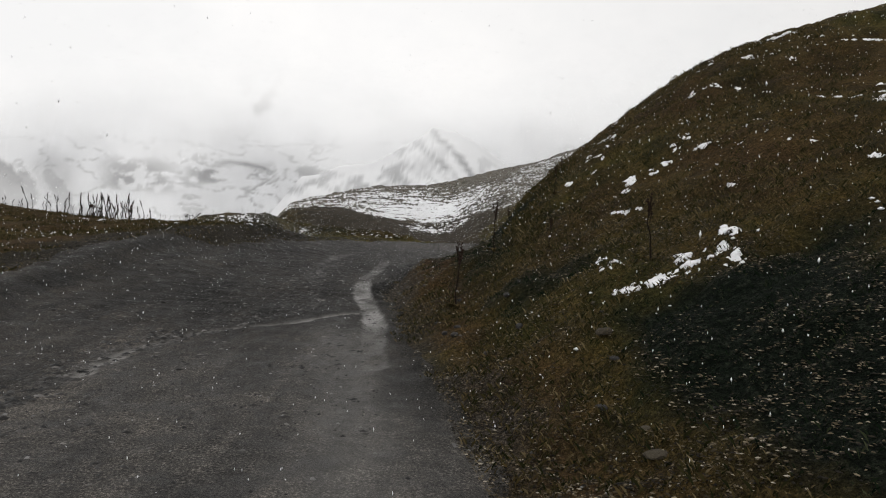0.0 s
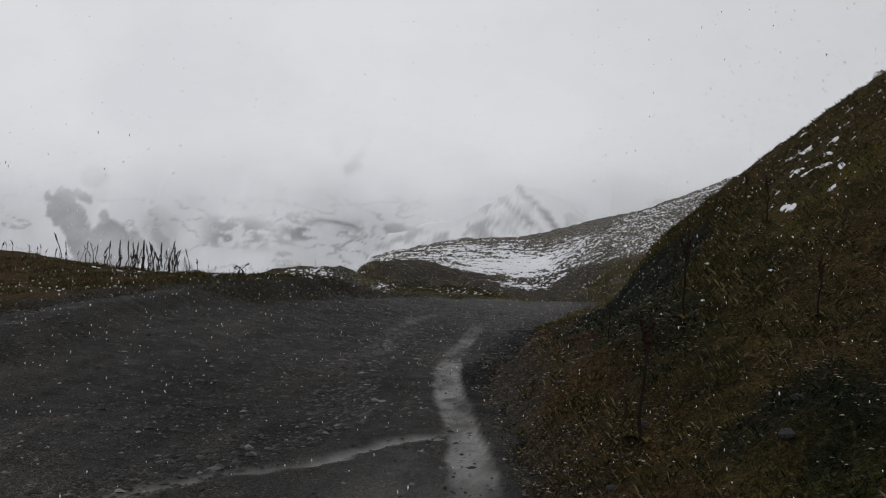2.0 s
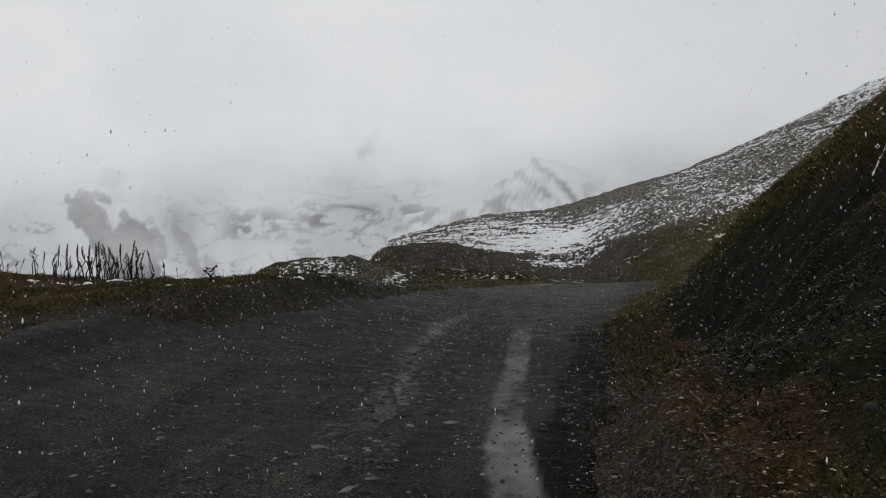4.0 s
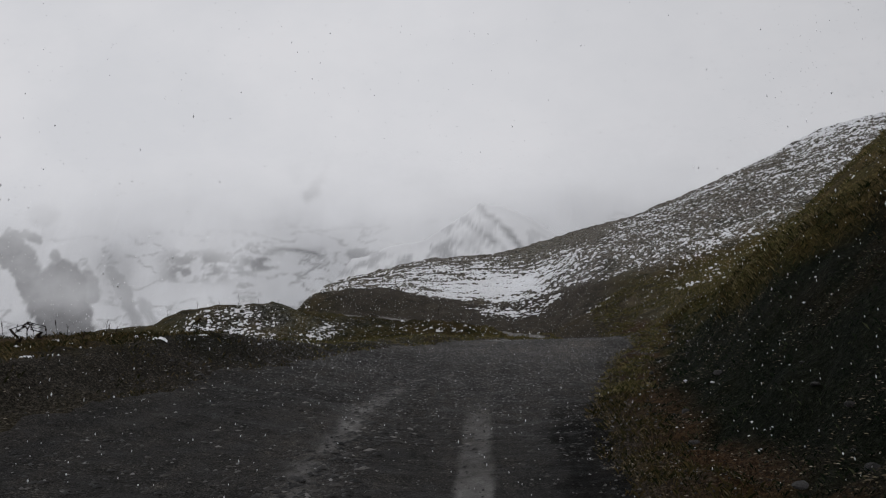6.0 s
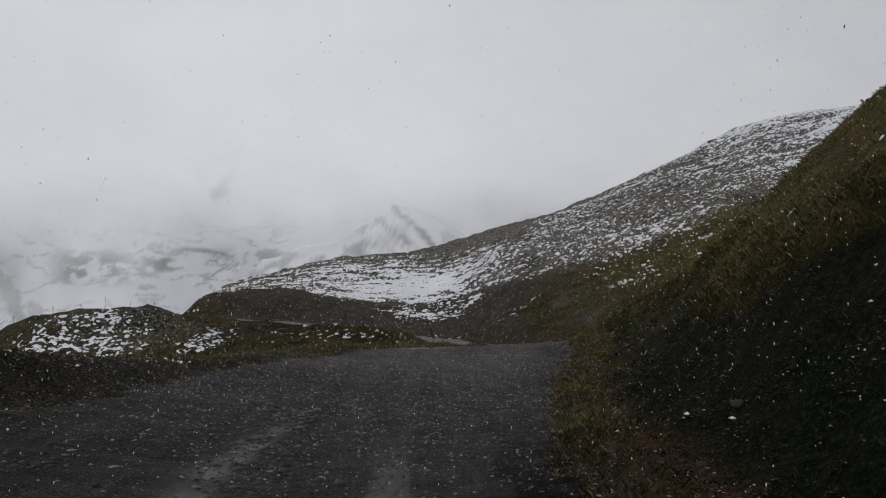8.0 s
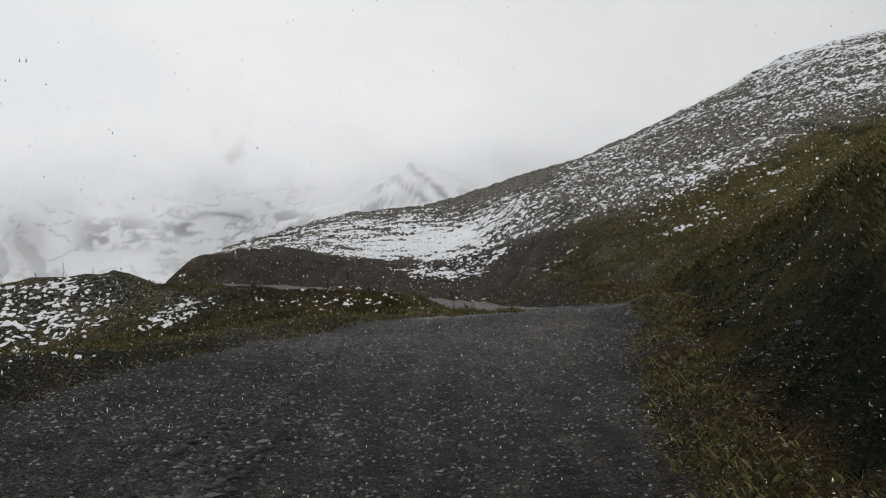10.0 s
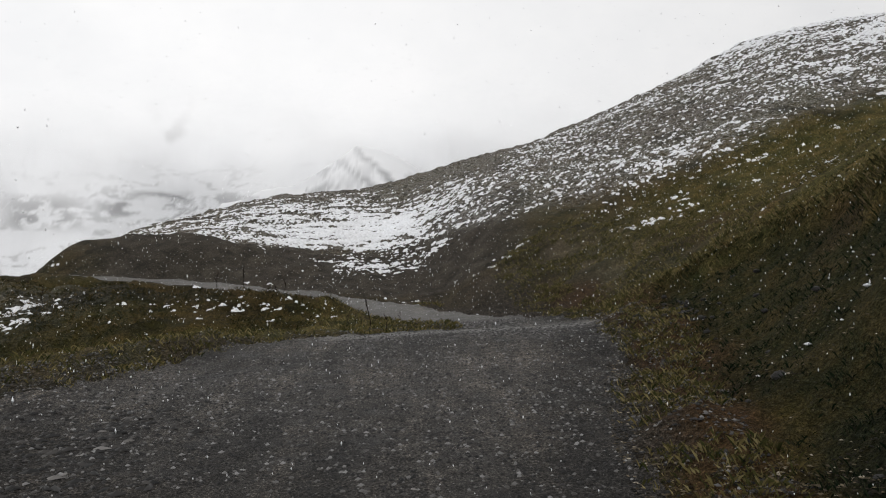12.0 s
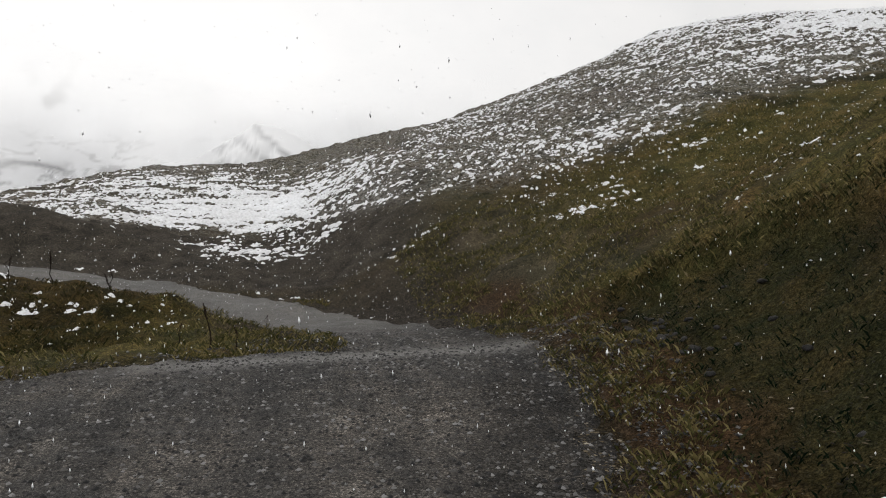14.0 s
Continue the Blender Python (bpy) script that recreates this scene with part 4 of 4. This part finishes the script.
size = (0.010 + 0.026 * rng.random(len(px)) ** 4) * np.where(np.abs(rim[keep]) < 0.7, 1.4, 1.0)
scatter("mud_clods", np.stack([px, py, np.maximum(road_surface(px, py), ground_height(px, py) - 0.05 * step(-0.1, 0.2, road_part(px, py))) - 0.002, rng.normal(0, 0.5, len(px)), size * 2.0, size * 0.8, size * 0.75], 1), LUMP[:5], LUMP_FACES[:4], CLOD,
        "dark wet clods of mud along the churned side of the road", "mud")

TURF = island_material("withered_blades", [(0.0, (0.010, 0.013, 0.005)), (0.3, (0.026, 0.026, 0.010)), (0.6, (0.052, 0.042, 0.017)), (0.85, (0.082, 0.058, 0.023)), (1.0, (0.17, 0.135, 0.075))], 0.9, 0.03)
BLADE_FORM = [(-0.5, 0, 0), (0.5, 0, 0), (0.12, 0.35, 0.6), (-0.1, 1.0, 0.85)]


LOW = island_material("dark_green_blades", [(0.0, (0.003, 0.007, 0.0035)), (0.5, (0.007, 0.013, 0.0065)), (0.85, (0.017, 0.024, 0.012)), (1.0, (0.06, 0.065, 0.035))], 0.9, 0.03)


def grass(name, x, y, height, label, mat=None):
    """Short arched blades, several to a tuft."""
    tufts = len(x)
    k = 6
    bx = np.repeat(x, k) + rng.normal(0, 0.05, tufts * k)
    by = np.repeat(y, k) + rng.normal(0, 0.05, tufts * k)
    h = np.repeat(height, k) * rng.uniform(0.5, 1.3, tufts * k)
    turn = rng.random(tufts * k) * 6.28
    scatter(name, np.stack([bx, by, ground_height(bx, by) - 0.015, turn, 0.004 + 0.022 * h, h * 0.7, h], 1), BLADE_FORM, [(0, 1, 2, 3)], mat or TURF, label, "grass")


n = 95000
gy = 1 + 47 * rng.random(n) ** 0.9
gd = 11 * rng.random(n) ** 1.6
gx = right_edge(gy) + gd - 0.2
soil_here = bare_soil(gx, gy)
keep = (rng.random(n) > 0.6 * soil_here) & (fbm(gx * 0.8, gy * 0.8, 3, 111) > -0.16) & (road_part(gx, gy) < 0.1) & (rng.random(n) < 0.15 + step(0.0, 0.9, gd))
gx, gy, dark = gx[keep], gy[keep], soil_here[keep] > 0.35
tall = 0.03 + 0.07 * rng.random(len(gx)) ** 2
late = step(25, 31, gy + 4 * fbm(gx * 0.3, gy * 0.3, 3, 112)) > 0.5
turf, tan = ~dark & ~late, ~dark & late
ly = 14 + 25 * rng.random(4200)
ld = scar_top(ly) + 0.8 * fbm(ly * 1.1, scar_top(ly) * 0.5, 4, 50, 0.6) + np.abs(rng.normal(0, 0.5, len(ly))) - 0.06
grass("lip_grass", right_edge(ly) + ld, ly, 0.04 + 0.09 * rng.random(len(ly)) ** 2, "long withered grass hanging over the torn edge of the turf", TURF)
grass("bank_grass", gx[turf], gy[turf], tall[turf], "short withered brown and olive grass on the bank")
OLIVE = island_material("olive_blades", [(0.0, (0.022, 0.028, 0.009)), (0.4, (0.070, 0.067, 0.024)), (0.75, (0.142, 0.114, 0.045)), (1.0, (0.25, 0.21, 0.10))], 0.9, 0.03)
grass("olive_grass", gx[tan], gy[tan], tall[tan], "short olive and tan grass high on the bank", OLIVE)
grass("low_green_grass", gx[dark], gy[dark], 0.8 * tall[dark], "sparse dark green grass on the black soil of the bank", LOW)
n = 45000
gy, gd = 2 + 44 * rng.random(n), 11 * rng.random(n) ** 1.4
gx = left_verge(gy) - gd + 0.6
keep = (road_part(gx, gy) < 0.1) & (fbm(gx * 0.8, gy * 0.8, 3, 113) > -0.12) & (rng.random(n) < 0.25 + 0.75 * np.maximum(step(0.3, 1.8, left_verge(gy) - gx), step(33, 37, gy)))
gx, gy = gx[keep], gy[keep]
strip = (gy > 30 + 2 * fbm(gx, gy, 3, 118)) & (left_edge(gy) - gx < 2.4)
tall = 0.03 + 0.08 * rng.random(len(gx)) ** 2
grass("verge_grass", gx[~strip], gy[~strip], tall[~strip], "short brown grass on the low verge beside the road")
grass("island_grass", gx[strip], gy[strip], tall[strip], "short yellowish olive grass along the edge of the road", OLIVE)

# withered leaves, chips of stone and broken stems
LITTER = island_material("withered_litter", [(0.0, (0.004, 0.004, 0.003)), (0.45, (0.018, 0.014, 0.009)), (0.75, (0.075, 0.058, 0.034)), (0.92, (0.16, 0.13, 0.085)), (1.0, (0.34, 0.30, 0.24))], 0.8, 0.1)
n = 230000
ly, ld = 2 + 40 * rng.random(n), 7.5 * rng.random(n) ** 1.5
lx = right_edge(ly) - 0.15 + ld
closer = rng.random(n) < 0.4
ly = np.where(closer, 3.5 + 28 * rng.random(n) ** 1.3, ly)
ld = np.where(closer, 4.2 * rng.random(n), ld)
lx = right_edge(ly) - 0.15 + ld
other = (rng.random(n) < 0.22) & ~closer
lx = np.where(other, left_verge(ly) + 0.6 - 0.8 * ld, lx)
keep = (road_part(lx, ly) < 0.2) & (rng.random(n) < 0.6 + 2.5 * fbm(lx * 0.9, ly * 0.9, 3, 117))
lx, ly = lx[keep], ly[keep]
size = 0.005 + 0.013 * rng.random(len(lx)) ** 2
scatter("leaf_litter", np.stack([lx, ly, ground_height(lx, ly) + 0.012, rng.random(len(lx)) * 6.28, size * 1.6, size * 0.8, size * 0.7], 1), LUMP[:5], LUMP_FACES[:4], LITTER,
        "withered leaves, stone chips and broken stems on the dark soil", "leaf litter")

# snow caught in the grass
SPECK = island_material("snow_crumbs", [(0.0, (0.62, 0.63, 0.65)), (1.0, (0.86, 0.87, 0.89))], 0.7, 0.2, 1.0)
n = 5000
cy = 8 + 44 * rng.random(n)
cx = np.where(rng.random(n) < 0.75, right_edge(cy) + 0.8 + 13 * rng.random(n), left_verge(cy) - 0.5 - 7 * rng.random(n))
keep = (road_part(cx, cy) < -0.3) & (fbm(cx * 0.45, cy * 0.45, 4, 121) > 0.06)
cx, cy = cx[keep], cy[keep]
size = 0.010 + 0.028 * rng.random(len(cx)) ** 3
scatter("snow_crumbs", np.stack([cx, cy, ground_height(cx, cy) + 0.02, rng.random(len(cx)) * 6.28, size * 1.4, size, size * 0.8], 1), LUMP, LUMP_FACES, SPECK,
        "crumbs of snow caught in the withered grass", "snow")

# snow in the air: thin flakes over and beside the road, left out along the camera's route
FLAKE = island_material("snow_flake", [(0.0, (0.78, 0.79, 0.81)), (1.0, (0.92, 0.93, 0.95))], 0.6, 0.2, 1.0)
n = 38000
sx, sy = rng.uniform(-13, 13, n), rng.uniform(-1, 48, n)
sz = ground_height(sx, sy) + 0.1 + 6.5 * rng.random(n) ** 1.4
route_gap = along(sx, sy, [(0.2, -1.0, 0), (-1.9, 15.0, 0), (-1.9, 24.0, 0), (-0.7, 31.0, 0)])[0]
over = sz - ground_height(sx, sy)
clear = ((route_gap > 1.7) | (over > 3.6) | (over < 0.5)) & (rng.random(n) > 0.65 * step(2.0, 3.5, over))
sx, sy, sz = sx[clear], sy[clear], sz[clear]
w = 0.003 + 0.0035 * rng.random(len(sx)) ** 2
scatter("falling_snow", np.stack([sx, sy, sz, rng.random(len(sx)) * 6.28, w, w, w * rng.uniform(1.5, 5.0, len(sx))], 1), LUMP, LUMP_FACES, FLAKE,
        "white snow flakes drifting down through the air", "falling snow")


# ---------------------------------------------------------------- dry stalks and stones
def part(name, bm, mat, parent, label=""):
    me = bpy.data.meshes.new(name)
    bm.to_mesh(me)
    bm.free()
    me.materials.append(mat)
    ob = new(name, me)
    ob.parent = parent
    if label:
        tagged(ob, label)
    return ob


def tube(bm, path, radii, sides=5):
    rings = []
    for (x, y, z), r in zip(path, radii):
        rings.append([bm.verts.new((x + r * math.cos(a), y + r * math.sin(a), z)) for a in (i * 2 * math.pi / sides for i in range(sides))])
    for a, b in zip(rings, rings[1:]):
        for i in range(sides):
            bm.faces.new((a[i], a[(i + 1) % sides], b[(i + 1) % sides], b[i]))
    bm.faces.new(rings[-1])


def dock_stalk(height, seed, branches, leaves, thick=1.0):
    """A dry dock: stem, side twigs, knobbly seed heads, withered leaves at the foot."""
    rnd = random.Random(seed)
    root = new("dry_stalk")
    bend = [(rnd.uniform(-0.03, 0.03) * k * height, rnd.uniform(-0.03, 0.03) * k * height, height * k / 5) for k in range(6)]
    bend[0] = (0, 0, -0.05)
    bm = bmesh.new()
    tube(bm, bend, [thick * r for r in (0.009, 0.008, 0.007, 0.006, 0.005, 0.003)])
    part("stem", bm, STALK, root)
    for k in range(branches + 1):
        bm = bmesh.new()
        if k == 0:
            a, b = Vector(bend[3]), Vector(bend[5]) + Vector((0, 0, 0.04))
        else:
            f = rnd.uniform(0.45, 0.8)
            a = Vector(bend[2]).lerp(Vector(bend[4]), f)
            ang = rnd.random() * 6.28
            b = a + Vector((math.cos(ang) * 0.055, math.sin(ang) * 0.055, rnd.uniform(0.18, 0.32))) * height
        tube(bm, [a, a.lerp(b, 0.5), b], [0.005, 0.004, 0.003], 4)
        for j in range(14 if k == 0 else 8):
            c = a.lerp(b, 0.25 + 0.75 * j / 13 if k == 0 else 0.35 + 0.65 * j / 7) + Vector((rnd.uniform(-0.016, 0.016), rnd.uniform(-0.016, 0.016), 0))
            bmesh.ops.create_icosphere(bm, subdivisions=1, radius=math.sqrt(thick) * rnd.uniform(0.007, 0.015), matrix=Matrix.Translation(c))
        part("seed_head", bm, SEED, root)
    for k in range(leaves):
        bm = bmesh.new()
        ang, reach = rnd.random() * 6.28, rnd.uniform(0.12, 0.24)
        d, s = Vector((math.cos(ang), math.sin(ang), 0)), Vector((-math.sin(ang), math.cos(ang), 0))
        rows = [(d * reach * t + Vector((0, 0, 0.09 * math.sin(2.4 * t) - 0.02)), 0.035 * math.sin(math.pi * min(0.97, t * 0.9 + 0.08))) for t in (0, 0.3, 0.6, 1.0)]
        vs = [(bm.verts.new(c - s * w), bm.verts.new(c + Vector((0, 0, -0.012))), bm.verts.new(c + s * w)) for c, w in rows]
        for p0, p1 in zip(vs, vs[1:]):
            bm.faces.new((p0[0], p0[1], p1[1], p1[0]))
            bm.faces.new((p0[1], p0[2], p1[2], p1[1]))
        part("leaf", bm, BLADE, root)
    return root


def plant(ob, x, y, scale, turn, label, group):
    z = float(ground_height(x, y))
    ob.location, ob.scale, ob.rotation_euler = (x, y, z), (scale, scale, scale), (0, 0, turn)
    return tagged(ob, label, "dry stalk", group)


BERM_LABEL, BERM = "dead brown dock stalk with knobbly seed heads on the verge", "dry stalks on the left verge"
kinds = []
for i, (h, br, lv) in enumerate(((0.75, 0, 0), (0.62, 1, 2), (0.85, 0, 0), (0.5, 2, 3))):
    kinds.append(plant(dock_stalk(h, 20 + i, br, lv, 2.0), -13.2 - 0.4 * i, 27.9 + 0.2 * i, 1.0, i, BERM_LABEL, BERM))
random.seed(4)


def berm_stalk(x, y, k, src):
    copy_thing(src, pose(x, y, float(ground_height(x, y)), random.uniform(-6, 6), random.uniform(-6, 6), random.uniform(0, 360)) @ Matrix.Scale(k, 4))


for i in range(64):
    x = random.choice((random.uniform(-16.9, -12.4), random.gauss(-13.6, 0.8)))
    berm_stalk(x, 28.0 + random.uniform(-0.9, 0.7), random.uniform(0.5, 1.25), kinds[random.randrange(4)])
for i in range(46):
    berm_stalk(random.uniform(-25, -17), 27.8 + random.uniform(-1.2, 1.0), random.uniform(0.3, 0.65), kinds[random.choice((1, 3))])
for i in range(22):
    berm_stalk(random.uniform(-12.4, -7.4), 27.2 + random.uniform(-1.6, 1.4), random.uniform(0.2, 0.42), kinds[random.randrange(4)])
for x, y, k in ((-13.4, 44.0, 0.5), (-12.6, 44.2, 0.4), (-14.3, 44.1, 0.45), (-11.6, 44.0, 0.35), (-15.2, 43.9, 0.4), (-16.4, 43.6, 0.4), (-9.6, 43.6, 0.35),
                (-1.6, 39.1, 0.62), (-1.3, 39.4, 0.45), (-2.0, 39.5, 0.4), (-4.1, 45.4, 0.7), (-4.6, 43.4, 0.7), (-3.7, 43.5, 0.6), (-5.2, 43.2, 0.6), (-8.5, 42.0, 0.5), (-1.0, 42.2, 0.4)):
    berm_stalk(x, y, k, kinds[int(k * 100) % 4])
for x, y, k in ((-9.04, 24.9, 0.5), (-8.0, 28.6, 0.42), (-9.9, 26.6, 0.34)):
    copy_thing(kinds[0], pose(x, y, float(ground_height(x, y)), 0, 2, k * 500) @ Matrix.Diagonal((2.0, 2.0, k, 1)))
RIGHT_LABEL, RIGHT = "dead dock stalk with withered leaves on the brown bank", "dry stalks on the right bank"
near = plant(dock_stalk(0.95, 41, 3, 7, 1.9), 0.27, 12.24, 1.1, 0.4, RIGHT_LABEL, RIGHT)
for x, y, k in ((1.0, 14.2, 0.9), (2.8, 9.95, 0.8), (1.9, 13.0, 0.5), (2.4, 16.0, 0.6), (1.5, 17.5, 0.55), (3.0, 19.0, 0.5), (0.3, 15.2, 0.45)):
    copy_thing(near, pose(x, y, float(ground_height(x, y)), 4, -3, k * 800) @ Matrix.Scale(k, 4))


def stone_mesh(seed):
    rnd = random.Random(seed)
    bm = bmesh.new()
    bmesh.ops.create_icosphere(bm, subdivisions=2, radius=1.0)
    squash = Vector((rnd.uniform(0.9, 1.2), rnd.uniform(0.65, 0.95), rnd.uniform(0.45, 0.7)))
    for v in bm.verts:
        v.co = Vector(v.co * (1 + 0.35 * noise.noise(v.co * 1.3 + Vector((seed * 3.1, 0, 0)))) * squash)
    me = bpy.data.meshes.new("stone")
    bm.to_mesh(me)
    bm.free()
    me.materials.append(STONE)
    return me


BIG_STONES = ((1.82, 8.2, 0.12), (1.75, 6.01, 0.1), (1.79, 6.42, 0.06), (1.96, 9.43, 0.06))
STONES = [stone_mesh(i) for i in range(5)]
random.seed(9)
places = []
for i in range(95):
    places.append((3.1 + random.gauss(0, 0.38), 36.9 + random.gauss(0, 0.7), random.uniform(0.015, 0.06), "grey stone fallen from the cut bank beside the road"))
for i in range(60):
    y = random.uniform(6, 34)
    places.append((float(right_edge(y)) + random.uniform(0.3, 2.4), y, random.uniform(0.02, 0.075), "small grey stone on the dark soil of the bank"))
for i in range(70):
    y = random.uniform(5, 30)
    places.append((random.uniform(-6.8, -3.0), y, random.uniform(0.02, 0.06), "small wet stone on the muddy side of the road"))
TAN_STONE = make_plain("tan_stone", (0.025, 0.021, 0.015), (0.085, 0.072, 0.052), 9, 0.8)
for x, y, r in BIG_STONES:
    me = STONES[int(x * 10) % 5].copy()
    me.materials[0] = TAN_STONE
    ob = new("stone", me)
    ob.location, ob.scale, ob.rotation_euler = (x, y, float(ground_height(x, y)) + 0.15 * r), (r * 0.85, r * 0.8, r * 0.6), (0.1, -0.2, x * 7)
    tagged(ob, "rounded tan stone half sunk in the turf of the bank", "stone", "stones along the road")
for x, y, r, label in places:
    ob = new("stone", STONES[random.randrange(5)])
    ob.location, ob.scale, ob.rotation_euler = (x, y, float(ground_height(x, y)) + 0.1 * r), (r, r, r), (random.uniform(-0.3, 0.3), random.uniform(-0.3, 0.3), random.uniform(0, 6.28))
    tagged(ob, label, "stone", "stones along the road")
